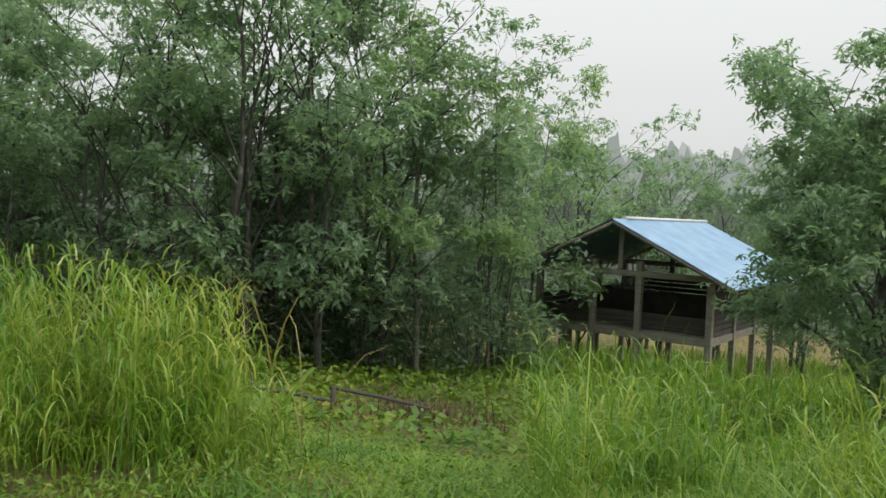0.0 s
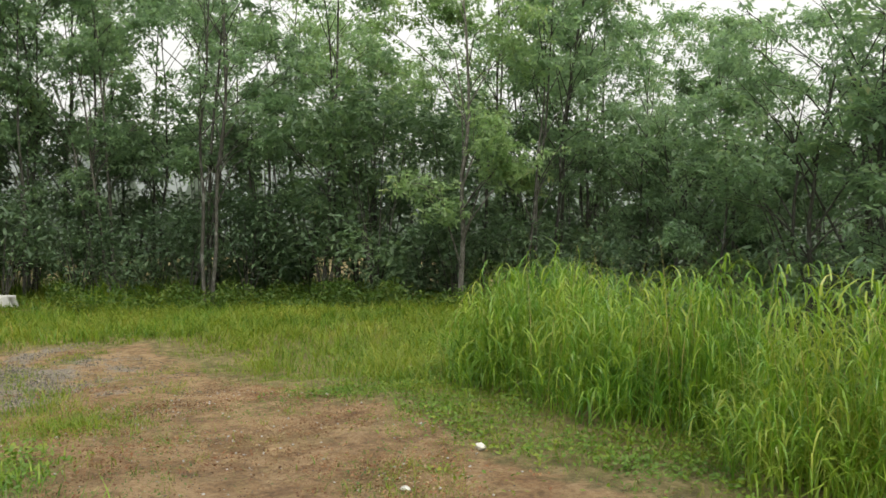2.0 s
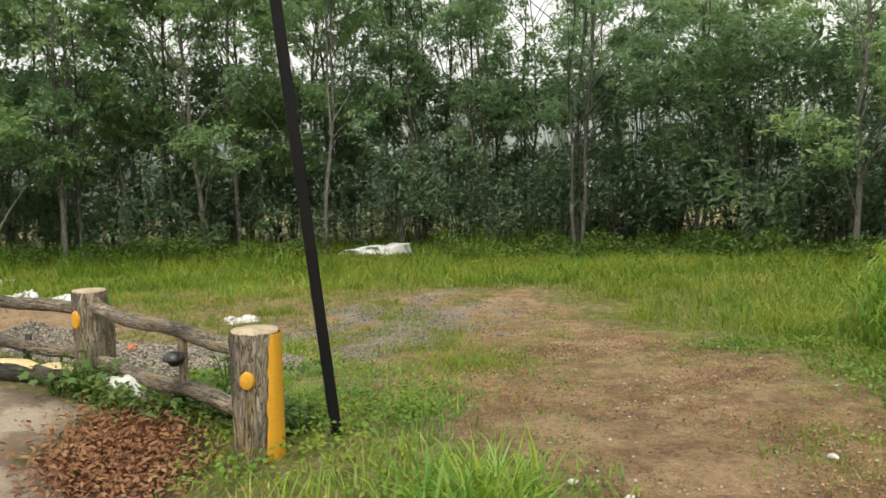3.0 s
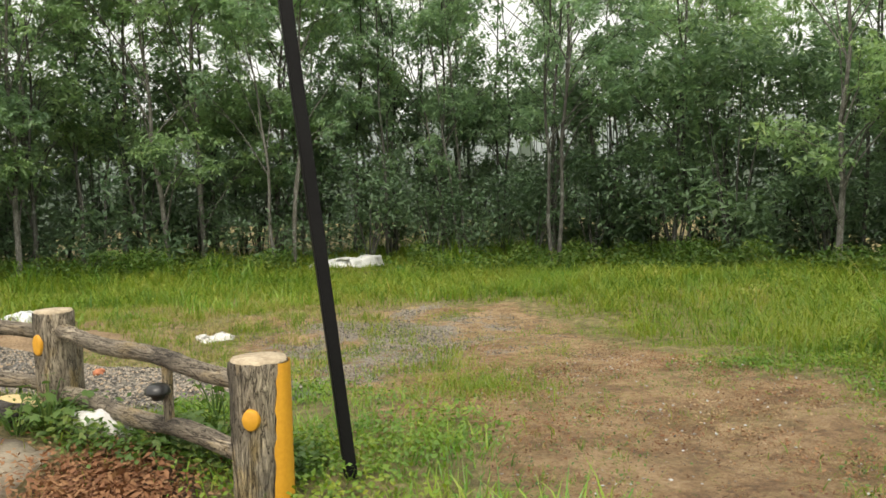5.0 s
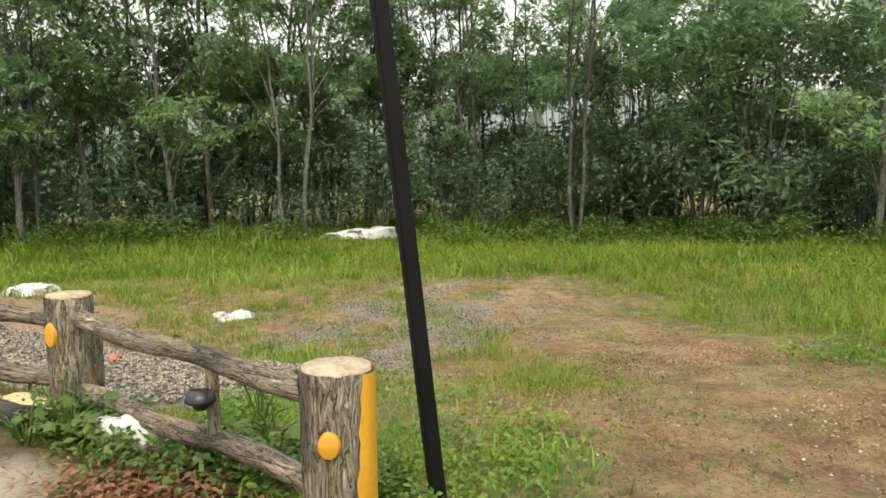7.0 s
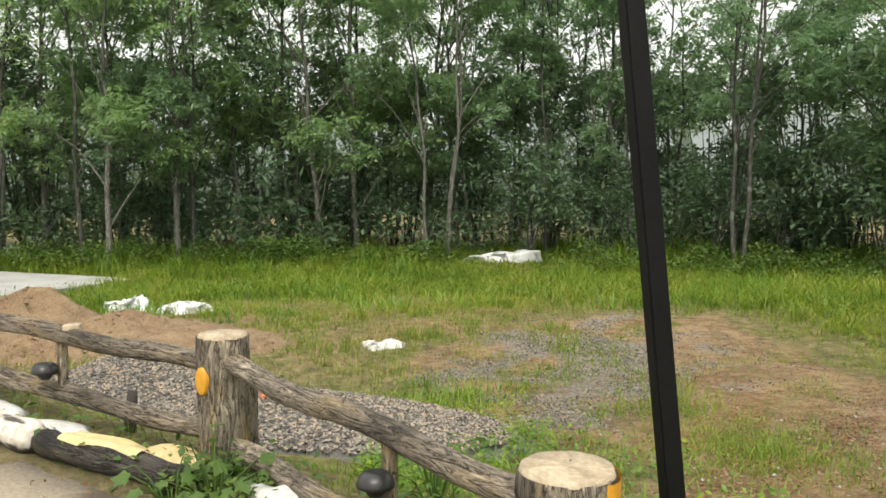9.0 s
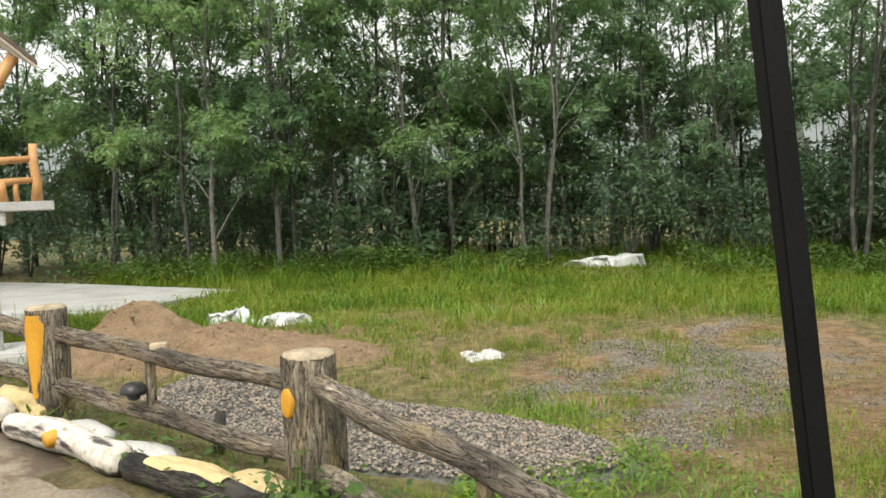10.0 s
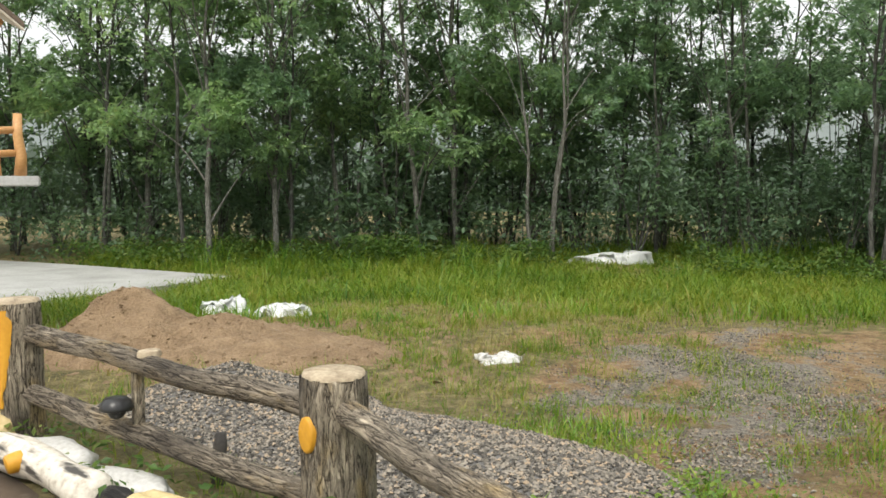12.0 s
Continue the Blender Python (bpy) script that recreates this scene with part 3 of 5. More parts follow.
def plant(kind, x, y, turn, scale=1.0, group="edge of the woods"):
    m = pose(x, y, float(ground_z(x, y)), 2.6 * math.sin(turn * 1.7 + x), 2.6 * math.cos(turn * 2.3 + y), turn) @ Matrix.Scale(scale, 4)
    if kind not in MADE:
        t = thing("tree", LABELS[kind], "tree", m, group)
        part("trunk", TREES[kind][0], t)
        part("crown", TREES[kind][1], t)
        MADE[kind] = t
        return
    t = copy_thing(MADE[kind], pose(0, 0, 0))
    t.matrix_basis = m
    t["group"] = group


# trees whose trunks stand clear at the edge of the clearing
EDGE = [
    ("full", -24.2, -5.8, 20, 0.95), ("full", -25.0, -4.3, 80, 1.0), ("pale", -25.1, 2.8, 10, 1.05), ("full", -27.4, 3.6, 200, 1.0), ("slim", -27.0, 5.1, 50, 1.0),
    ("slim", -25.4, 7.5, 130, 1.0), ("pale", -24.7, 8.0, 300, 0.95), ("forked", -22.3, 9.7, 15, 1.05), ("bare", -29.1, -10.1, 40, 1.0), ("slim", -30.1, -10.3, 140, 1.0),
    ("forked", -20.6, 9.1, 260, 1.05), ("slim", -19.0, 11.5, 10, 1.0), ("slim", -19.6, 12.4, 100, 0.95), ("full", -14.75, 12.6, 190, 0.85), ("slim", -15.9, 14.3, 70, 0.9),
    ("forked", -14.3, 14.5, 310, 0.85), ("bare", -14.6, 15.6, 15, 0.9), ("slim", -16.0, 18.3, 220, 0.95), ("forked", -12.9, 16.9, 160, 0.72), ("low", -11.6, 16.7, 30, 0.74),
    ("low", -10.1, 16.3, 130, 0.76), ("low", -7.1, 16.7, 250, 1.1), ("low", -5.6, 16.2, 70, 1.15), ("low", -3.9, 17.1, 310, 1.1), ("low", -3.1, 18.8, 10, 1.1),
    ("full", -1.9, 18.4, 100, 0.9), ("forked", -0.4, 20.6, 220, 0.78), ("low", -5.2, 18.0, 150, 1.2), ("low", -8.0, 15.2, 200, 0.86), ("slim", -9.2, 14.5, 20, 0.62),
    ("full", 0.6, 25.5, 60, 0.85), ("low", 2.4, 31.0, 0, 1.15), ("low", 6.6, 36.0, 90, 1.1), ("slim", -25.6, -3.9, 120, 0.95), ("full", -26.0, -0.5, 290, 1.05),
    ("slim", -28.6, 7.6, 40, 1.05), ("forked", -29.5, 5.8, 170, 1.0), ("slim", -27.8, 9.4, 250, 1.05), ("forked", -26.5, 6.3, 330, 0.95),
]
for kind, x, y, turn, scale in EDGE:
    plant(kind, x, y, turn, scale)
# rows of the plantation behind
rnd = random.Random(21)
kinds = ["slim", "forked", "slim", "pale", "bare", "full", "slim", "forked"]
for row in range(3):
    for i in range(18):
        a = radians(88 - row * 1.3 + i * 7.6 + rnd.uniform(-2.5, 2.5))
        d = 24.0 + row * 4.2 + rnd.uniform(-1.2, 1.2)
        x, y = -3 + d * math.cos(a), 0 + d * math.sin(a)
        if x > -4 and y < 34 and row < 2:
            continue
        plant("low" if x > -9 and row < 3 else rnd.choice(kinds), x, y, rnd.uniform(0, 360), rnd.uniform(0.85, 1.1), "plantation rows")
# the dark tree beside the shed
plant("broad", 5.95, 12.9, 40, 0.80, "by the shed")
plant("broad", 8.4, 15.5, 160, 0.95, "by the shed")
for k, (x, y, sc) in enumerate(((5.5, 36, 1.0), (9.5, 38, 1.1), (13.5, 39, 1.2), (18, 37, 1.2), (11, 31, 0.8), (15, 29, 0.9), (1.5, 36, 1.1), (-2.0, 30, 1.1), (7.5, 44, 1.2), (3.0, 42, 1.2))):
    plant("low", x, y, 70 * k, sc, "trees behind the shed")

for k in range(9):
    plant("full", -29 + rnd.uniform(-1, 1) + 0.25 * k, -15 + 2.2 * k, 50 * k, rnd.uniform(1.0, 1.15), "plantation rows")

SHRUBS = [(shrub_mesh(31, 2.6, 1.8, 1200, 0.18), shrub_stems(31, 2.6, 1.7)), (shrub_mesh(32, 5.2, 2.1, 1900, 0.24), shrub_stems(32, 4.8, 1.8)), (shrub_mesh(33, 1.3, 1.8, 800, 0.16), shrub_stems(33, 1.3, 1.8))]
SHRUB_MADE = {}


def plant_shrub(k, x, y, turn, scale):
    m = pose(x, y, float(ground_z(x, y)), 0, 0, turn) @ Matrix.Scale(scale, 4)
    if k not in SHRUB_MADE:
        t = thing("shrub", ("dark green undergrowth shrub below the trees", "tall dark undergrowth thicket below the trees", "low leafy shrub at the edge of the woods")[k], "shrub", m, "undergrowth")
        part("foliage", SHRUBS[k][0], t)
        part("stem", SHRUBS[k][1], t)
        SHRUB_MADE[k] = t
        return
    t = copy_thing(SHRUB_MADE[k], pose(0, 0, 0))
    t.matrix_basis = m


for row in range(4):
    for i in range(30):
        a = radians(84 + i * 4.1 + rnd.uniform(-1.2, 1.2))
        reach = np.interp(math.degrees(a), [80, 95, 110, 125, 150, 180, 200, 215], [20, 18.5, 17.8, 17.8, 21.0, 23.6, 24.8, 26.5])
        d = float(reach) + row * 2.2 + rnd.uniform(-0.6, 0.6)
        x, y = -3 + d * math.cos(a), d * math.sin(a)
        plant_shrub(rnd.choice([0, 1, 1, 1] if row else [0, 2, 2, 0, 1]), x, y, rnd.uniform(0, 360), rnd.uniform(0.85, 1.25))


for k in range(8):
    a = radians(206 + 1.6 * k)
    d = 27.0 + 1.3 * (k % 3)
    plant_shrub(1 if k % 2 else 0, -3 + d * math.cos(a), d * math.sin(a), 67 * k, 1.0 + 0.08 * (k % 3))


# ---- grass ----
def scatter(rng, n, x0, x1, y0, y1, keep):
    x, y = rng.uniform(x0, x1, n), rng.uniform(y0, y1, n)
    k = keep(x, y) > rng.random(n)
    return x[k], y[k]


def on_path(x, y):
    return y < path_edge(x) + 0.05


def in_pad(x, y):
    return (x < -15.8) & (y < -6.6 + (x + 16.4) * -0.43 + 0.1) & (y < -4.8 + (x + 21.8) * 1.86)


def gravel_h(x, y):
    a = 0.40 * np.clip(1 - np.hypot(x + 9.75, y + 2.05) / 1.15, 0, 1)
    u, w = (x + 8.7) * 0.68 + (y + 0.9) * 0.73, (x + 8.7) * -0.73 + (y + 0.9) * 0.68
    b = 0.17 * np.clip(1.25 * (1 - np.hypot(u / 2.0, w / 0.95)), 0, 1)
    return np.maximum(a, b) + 0.012 * lumps(x, y, 9.0) * (np.maximum(a, b) > 0.02)


def sand_h(x, y):
    a = 0.60 * np.clip(1 - np.hypot((x + 12.75) / 1.25, (y + 3.75) / 1.2), 0, 1) ** 1.25
    b = 0.30 * np.clip(1 - np.hypot((x + 12.7) / 1.1, (y + 3.0) / 1.5), 0, 1)
    c = 0.16 * np.clip(1.3 * (1 - np.hypot((x + 12.2) / 0.9, (y + 2.05) / 1.25)), 0, 1)
    return np.maximum(np.maximum(a, b), c) * (1 + 0.20 * lumps(x, y, 4.0) + 0.15 * lumps(x, y, 7.3, 2.0)) + 0.022 * lumps(x, y, 13.0)


def piles(x, y):
    return (gravel_h(x, y) > 0.03) | (sand_h(x, y) > 0.04)


def clump_hill(x, y):
    """Where the tall grass stands, 0 to 1."""
    a = 1 - np.hypot((x + 2.35) / 1.05, (y - 5.0) / 1.05)
    b = 1 - np.hypot((x + 4.3) / 1.3, (y - 5.45) / 1.05)
    c = 1 - np.hypot((x + 5.9) / 1.2, (y - 5.9) / 1.2)
    return np.clip(np.maximum(np.maximum(a, b), c) * 2.2, 0, 1)


rng = np.random.default_rng(5)
# meadow between the clearing and the woods: a dense sward, with tufts of differing height standing in it
def sward(x, y):
    return (~on_path(x, y)) * (~in_pad(x, y)) * (~piles(x, y)) * (np.hypot(x + 3, y) < 27) * (clump_hill(x, y) < 0.2)


def growth(x, y):
    """Height of the meadow, 0 at the trodden edge to about 1."""
    g = smooth_step(0.0, 1.5, beyond(x, y) + 0.45 * lumps(x, y, 1.3, 2) + 0.25 * lumps(x, y, 3.1, 4))
    return g * (1 + 0.30 * lumps(x, y, 0.8, 5) + 0.22 * lumps(x, y, 2.4, 1)) * (1 - 0.62 * straw(x, y)) * np.where(np.hypot(x + 23.0, y - 4.2) < 1.9, 0.4, 1.0)


x, y = scatter(rng, 150000, -28, -3, -9, 17, lambda x, y: np.clip(1.0 - 1.6 * bare(x, y) + 0.35 * lumps(x, y, 1.3), 0, 1) * sward(x, y) * (1 - 0.75 * straw(x, y)))
g = growth(x, y)
h = (0.07 + 0.25 * g) * rng.uniform(0.5, 1.3, len(x)) * (1 + 0.5 * smooth_step(20, 24, np.hypot(x + 3, y)))
far = np.hypot(x + 2, y)
stuff("meadow_grass", *blades(rng, x, y, ground_z(x, y), h, 0.003 + 0.0007 * far, 1.0, 1.0, 2, 1.2), GRASS, "knee-high green and yellowing meadow grass", "grass")
cx, cy = scatter(rng, 5600, -28, -4, -9, 16, lambda x, y: np.clip(0.75 * growth(x, y) + 0.25 * lumps(x, y, 1.9, 6), 0, 1) * sward(x, y))
k = 20
wide, tall = np.repeat(rng.uniform(0.06, 0.16, len(cx)), k), np.repeat(rng.uniform(0.55, 1.35, len(cx)) * (0.16 + 0.26 * growth(cx, cy)), k)
x, y = np.repeat(cx, k) + rng.normal(0, 1, len(cx) * k) * wide, np.repeat(cy, k) + rng.normal(0, 1, len(cx) * k) * wide
stuff("meadow_clumps", *blades(rng, x, y, ground_z(x, y), tall * rng.uniform(0.55, 1.15, len(x)), rng.uniform(0.6, 1.3, len(x)) * (0.004 + 0.0006 * np.hypot(x + 2, y)), 0.8, 1.0, 3, 1.8), GRASS, "uneven clumps of grass in the meadow", "grass")

# leafy weeds and taller tufts in the meadow
cx, cy = scatter(rng, 520, -27, -12, -6, 14, lambda x, y: np.clip(0.35 + 0.6 * lumps(x, y, 0.9, 3), 0, 1) * (beyond(x, y) > 0.8) * (~in_pad(x, y)) * (np.hypot(x + 23.0, y - 4.0) > 2))
edge = smooth_step(17, 22, np.hypot(cx + 3, cy))
x, y = np.repeat(cx, 26) + rng.normal(0, 0.17, len(cx) * 26), np.repeat(cy, 26) + rng.normal(0, 0.17, len(cx) * 26)
h = np.repeat(0.36 + 0.72 * edge, 26) * rng.uniform(0.5, 1.2, len(x))
stuff("meadow_tufts", *blades(rng, x, y, ground_z(x, y), h, rng.uniform(0.010, 0.020, len(x)), 0.5, 1.3, 3), TALL, "taller tufts of grass in the meadow", "grass")
x, y = scatter(rng, 70000, -27, -9, -6, 14, lambda x, y: np.clip(0.2 + 0.7 * lumps(x, y, 1.1, 6), 0, 1) * (beyond(x, y) > 0.5) * (~in_pad(x, y)) * (1 - 0.9 * straw(x, y)))
c = np.stack([x, y, ground_z(x, y) + rng.uniform(0.05, 0.33, len(x)) * smooth_step(0.3, 3.0, beyond(x, y))], 1)
stuff("meadow_weeds", *leaves(rng, c, rng.uniform(0.03, 0.08, len(x)), 0.0, 0.45), GRASS, "small leafy herbs among the meadow grass", "weeds")

# short turf round the clay
x, y = scatter(rng, 110000, -13.5, 0, -3, 7.5, lambda x, y: np.clip(1.0 - 0.55 * smooth_step(8.5, 10.0, -x) - 1.9 * bare(x, y) + 0.35 * lumps(x, y, 1.7, 3) + 0.2 * lumps(x, y, 6.0, 1), 0, 1) * (~on_path(x, y)) * (~piles(x, y)) * (clump_hill(x, y) < 0.3) * (1 - littered(x, y)))
stuff("turf", *blades(rng, x, y, ground_z(x, y), rng.uniform(0.025, 0.10, len(x)) * (1 + 0.5 * lumps(x, y, 5.0, 3)), rng.uniform(0.003, 0.0065, len(x)), 1.2, 0.8, 2), GRASS, "short green and straw-coloured turf", "grass")

# leafy weeds banked up against the undergrowth
a = rng.uniform(2.05, 3.62, 60000)
d = np.interp(np.degrees(a), [110, 125, 150, 180, 200, 215], [17.8, 17.8, 21.0, 23.6, 24.8, 26.5]) - rng.uniform(0.2, 3.4, len(a))
x, y = -3 + d * np.cos(a), d * np.sin(a)
rise = np.clip(0.32 + 0.5 * lumps(x, y, 0.75, 4) + 0.3 * lumps(x, y, 2.3, 1), 0.0, 1)
k = (rng.random(len(a)) < rise * 1.4) & ~in_pad(x, y) & (np.hypot(x + 23.4, y - 4.2) > 1.7)
x, y, rise = x[k], y[k], rise[k]
c = np.stack([x, y, ground_z(x, y) + rng.random(len(x)) ** 0.7 * (0.2 + 0.85 * rise)], 1)
stuff("bank_weeds", *leaves(rng, c, rng.uniform(0.06, 0.15, len(x)), 0.15, 0.5), WEED, "leafy green weeds banked below the trees", "weeds")

# straw-coloured stubble on the worn ground
x, y = scatter(rng, 60000, -17.5, -9, -4, 3.5, lambda x, y: np.maximum(straw(x, y), smooth_step(9, 10.5, -x) * 0.5) * np.clip(0.5 + 0.7 * lumps(x, y, 2.1, 5), 0, 1) * (~piles(x, y)) * (1 - 0.8 * bare(x, y)))
stuff("dry_stubble", *blades(rng, x, y, ground_z(x, y), rng.uniform(0.03, 0.15, len(x)), rng.uniform(0.006, 0.011, len(x)), 1.0, 0.8, 2), DRY, "short straw-coloured stubble on worn ground", "grass")

# green tufts between the heaps and the taller grass
cx, cy = scatter(rng, 1150, -16.5, -8.2, -3.2, 2.4, lambda x, y: np.clip(0.38 + 0.9 * lumps(x, y, 1.3, 9), 0.06, 1) * (~piles(x, y)))
x, y = np.repeat(cx, 34) + rng.normal(0, 0.10, len(cx) * 34), np.repeat(cy, 34) + rng.normal(0, 0.10, len(cx) * 34)
h = np.repeat(rng.uniform(0.08, 0.24, len(cx)), 34) * rng.uniform(0.5, 1.2, len(x))
stuff("green_tufts", *blades(rng, x, y, ground_z(x, y), h, rng.uniform(0.005, 0.010, len(x)), 0.8, 1.0, 2, 1.3), GRASS, "small green grass tufts on worn ground", "grass")

# sparse tufts on the bare earth
cx, cy = scatter(rng, 8200, -13, 0, 0.3, 4.8, lambda x, y: np.clip(0.10 + 1.1 * lumps(x, y, 1.9, 2.0) + 0.4 * lumps(x, y, 5.0, 1.0), 0.03, 0.95) * 0.75)
k = 22
wide = np.repeat(rng.uniform(0.02, 0.085, len(cx)), k)
x, y = np.repeat(cx, k) + rng.normal(0, 1, len(cx) * k) * wide, np.repeat(cy, k) + rng.normal(0, 1, len(cx) * k) * wide
h = np.repeat(rng.uniform(0.4, 1.3, len(cx)) * (1 + 0.9 * np.exp(-np.hypot((cx + 7.3) / 0.8, (cy - 1.85) / 0.5) ** 2)), k) * (0.02 + 0.07 * rng.random(len(x)) ** 1.5)
stuff("sparse_grass", *blades(rng, x, y, ground_z(x, y), h, rng.uniform(0.003, 0.006, len(x)), 1.3, 0.8, 2), GRASS, "sparse short grass on the bare clay", "grass")

x, y = rng.normal(-7.3, 0.42, 3600), rng.normal(1.85, 0.26, 3600)
stuff("grass_mat", *blades(rng, x, y, ground_z(x, y), rng.uniform(0.03, 0.13, len(x)), rng.uniform(0.004, 0.008, len(x)), 1.0, 1.0, 2, 1.1), GRASS, "small mat of green grass on the clay", "grass")

# creeping herbs and flakes of dead leaf on the trodden earth
x, y = scatter(rng, 34000, -12, 0.5, 0.5, 4.8, lambda x, y: np.clip(0.12 + 1.0 * lumps(x, y, 1.9, 2.0) + 0.5 * lumps(x, y, 6.0, 1.0), 0.02, 0.9) * bare(x, y))
c = np.stack([x, y, ground_z(x, y) + rng.uniform(0.012, 0.045, len(x))], 1)
stuff("creeping_herbs", *leaves(rng, c, rng.uniform(0.010, 0.026, len(x)), 0.0, 0.6), WEED, "low creeping herbs on the trodden clay", "weeds")
x, y = scatter(rng, 75000, -10, 0.5, 0.6, 4.6, lambda x, y: np.clip(0.15 + 1.1 * lumps(x, y, 1.4, 11.0) + 0.5 * lumps(x, y, 5.0, 4.0), 0.05, 0.9) * bare(x, y))
c = np.stack([x, y, ground_z(x, y) + rng.uniform(0.012, 0.028, len(x))], 1)
stuff("leaf_flakes", *leaves(rng, c, 0.008 + 0.024 * rng.random(len(x)) ** 2, 0.0, 0.55), DEAD, "flakes of dead leaf scattered on the clay", "leaf litter")

# low weeds at the foot of the tall clump
x, y = scatter(rng, 60000, -7.5, 0.6, 2.6, 5.6, lambda x, y: np.clip(0.55 - 0.8 * bare(x, y) + 0.6 * lumps(x, y, 2.4, 6.0) + 0.3 * lumps(x, y, 6.0, 2.0), 0.03, 1) * (clump_hill(x, y) < 0.5) * (y - 3.0 > (x + 4.5) * -0.12))
c = np.stack([x, y, ground_z(x, y) + rng.uniform(0.01, 0.10, len(x)) * (0.6 + 0.5 * lumps(x, y, 3.0, 1))], 1)
stuff("foot_weeds", *leaves(rng, c, rng.uniform(0.018, 0.050, len(x)), 0.1, 0.5), HERB, "low weeds at the foot of the tall grass", "weeds")

# bright verge between fence, pole and clay
x, y = scatter(rng, 17000, -9.5, -1.5, -0.4, 1.6, lambda x, y: (1 - bare(x, y)) * (~on_path(x, y)) * np.clip(1 - littered(x, y) * 1.3, 0, 1) * (~piles(x, y)) * np.clip(0.75 + 0.5 * lumps(x, y, 2.5), 0, 1))
stuff("verge_grass", *blades(rng, x, y, ground_z(x, y), rng.uniform(0.04, 0.17, len(x)) * (1 + 0.6 * lumps(x, y, 3.0, 2)), rng.uniform(0.005, 0.011, len(x)), 0.7, 1.2, 3), TALL, "bright green verge grass round the pole", "grass")

x, y = scatter(rng, 30000, -8.5, -1.8, -0.4, 1.5, lambda x, y: (1 - bare(x, y)) * (~on_path(x, y)) * np.clip(1 - littered(x, y) * 0.9, 0, 1) * (~piles(x, y)) * np.clip(0.5 + 0.8 * lumps(x, y, 2.0, 4), 0, 1))
c = np.stack([x, y, ground_z(x, y) + rng.uniform(0.01, 0.11, len(x))], 1)
stuff("verge_weeds", *leaves(rng, c, rng.uniform(0.014, 0.044, len(x)), 0.1, 0.65), HERB, "yellow-green creeping herbs in the verge", "weeds")

# the tall clump: upright culms that carry long arching leaves, over a skirt of blades from the ground
def culms(rng, cx, cy, height, per, length, width):
    """Leaves set along leaning culms; returns the leaves and the culms as two meshes."""
    n = len(cx)
    a, tilt = rng.uniform(0, 2 * np.pi, n), rng.uniform(0.0, 0.22, n)
    t = (np.arange(per)[None] + rng.uniform(0.1, 0.9, (n, per))) / per * 0.9 + 0.08
    up = height[:, None] * t
    x, y = cx[:, None] + np.cos(a)[:, None] * tilt[:, None] * up, cy[:, None] + np.sin(a)[:, None] * tilt[:, None] * up
    z = ground_z(cx, cy)[:, None] + up
    size = rng.uniform(0.6, 1.2, (n, per)) * length * (1.1 - 0.45 * t)
    lv = blades(rng, x.ravel(), y.ravel(), z.ravel(), size.ravel(), rng.uniform(*width, n * per), 0.65, 1.0, 6, 2.5)
    sv = blades(rng, cx, cy, ground_z(cx, cy), height * rng.uniform(0.95, 1.12, n), np.full(n, 0.008), 0.2, 0.12, 3)
    return lv, sv


cx, cy = scatter(rng, 4600, -7.5, -0.8, 3.7, 8, clump_hill)
ch = clump_hill(cx, cy)
hh = (0.30 + 0.86 * ch) * rng.uniform(0.75, 1.12, len(cx)) * (1 + 0.16 * lumps(cx, cy, 2.0, 1.0)) * (1 - 0.12 * smooth_step(3.2, 4.2, -cx))
lv, sv = culms(rng, cx, cy, hh, 8, 0.54, (0.007, 0.0145))
stuff("tall_grass", *lv, TALL, "tall clump of lush green guinea grass", "tall grass")
stuff("tall_grass_culms", *sv, TALL, "upright culms within the tall grass", "tall grass")
x, y = scatter(rng, 17000, -7.5, -0.8, 3.7, 8, clump_hill)
h = (0.34 + 0.50 * clump_hill(x, y)) * rng.uniform(0.5, 1.2, len(x))
stuff("grass_skirt", *blades(rng, x, y, ground_z(x, y), h, rng.uniform(0.006, 0.013, len(x)), 0.5, 1.0, 4, 1.9), TALL, "blades from the ground round the tall clump", "tall grass")
x, y = scatter(rng, 420, -7, -0.9, 4.2, 8, lambda x, y: clump_hill(x, y) * 0.8)
stuff("grass_stems", *blades(rng, x, y, ground_z(x, y), rng.uniform(1.15, 1.7, len(x)), np.full(len(x), 0.006), 0.22, 0.55, 5), DRY, "thin dry seed stems above the tall grass", "grass stems")


# rough growth on the brow of the slope to the north
def brow(x, y):
    return smooth_step(3.4, 4.2, y) * smooth_step(9.0, 7.0, y) * smooth_step(-2.6, -1.2, x + 0.0 * y)


x, y = scatter(rng, 42000, -2.6, 6.5, 3.2, 9, lambda x, y: brow(x, y) * (clump_hill(x, y) < 0.3))
right = smooth_step(0.0, 1.6, x - 0.12 * y)
h = (0.20 + 0.55 * right) * rng.uniform(0.5, 1.3, len(x)) * (1 + 0.3 * lumps(x, y, 1.8, 4))
stuff("brow_grass", *blades(rng, x, y, ground_z(x, y), h, rng.uniform(0.006, 0.013, len(x)), 0.6, 1.0, 3, 2.0), TALL, "rank bright green grass on the brow of the slope", "grass")
cx, cy = scatter(rng, 2400, 0.2, 6.5, 4.4, 7.6, lambda x, y: np.clip(0.45 + 0.5 * lumps(x, y, 1.5), 0, 1))
lv, sv = culms(rng, cx, cy, rng.uniform(0.40, 1.12, len(cx)), 7, 0.58, (0.007, 0.0135))
stuff("brow_tufts", *lv, TALL, "arching leaves of rank grass on the brow", "grass")
stuff("brow_culms", *sv, TALL, "culms of the rank grass on the brow", "grass")
x, y = scatter(rng, 620, 0.2, 6.5, 4.6, 7.6, lambda x, y: 0.35 + 0.4 * lumps(x, y, 1.5))
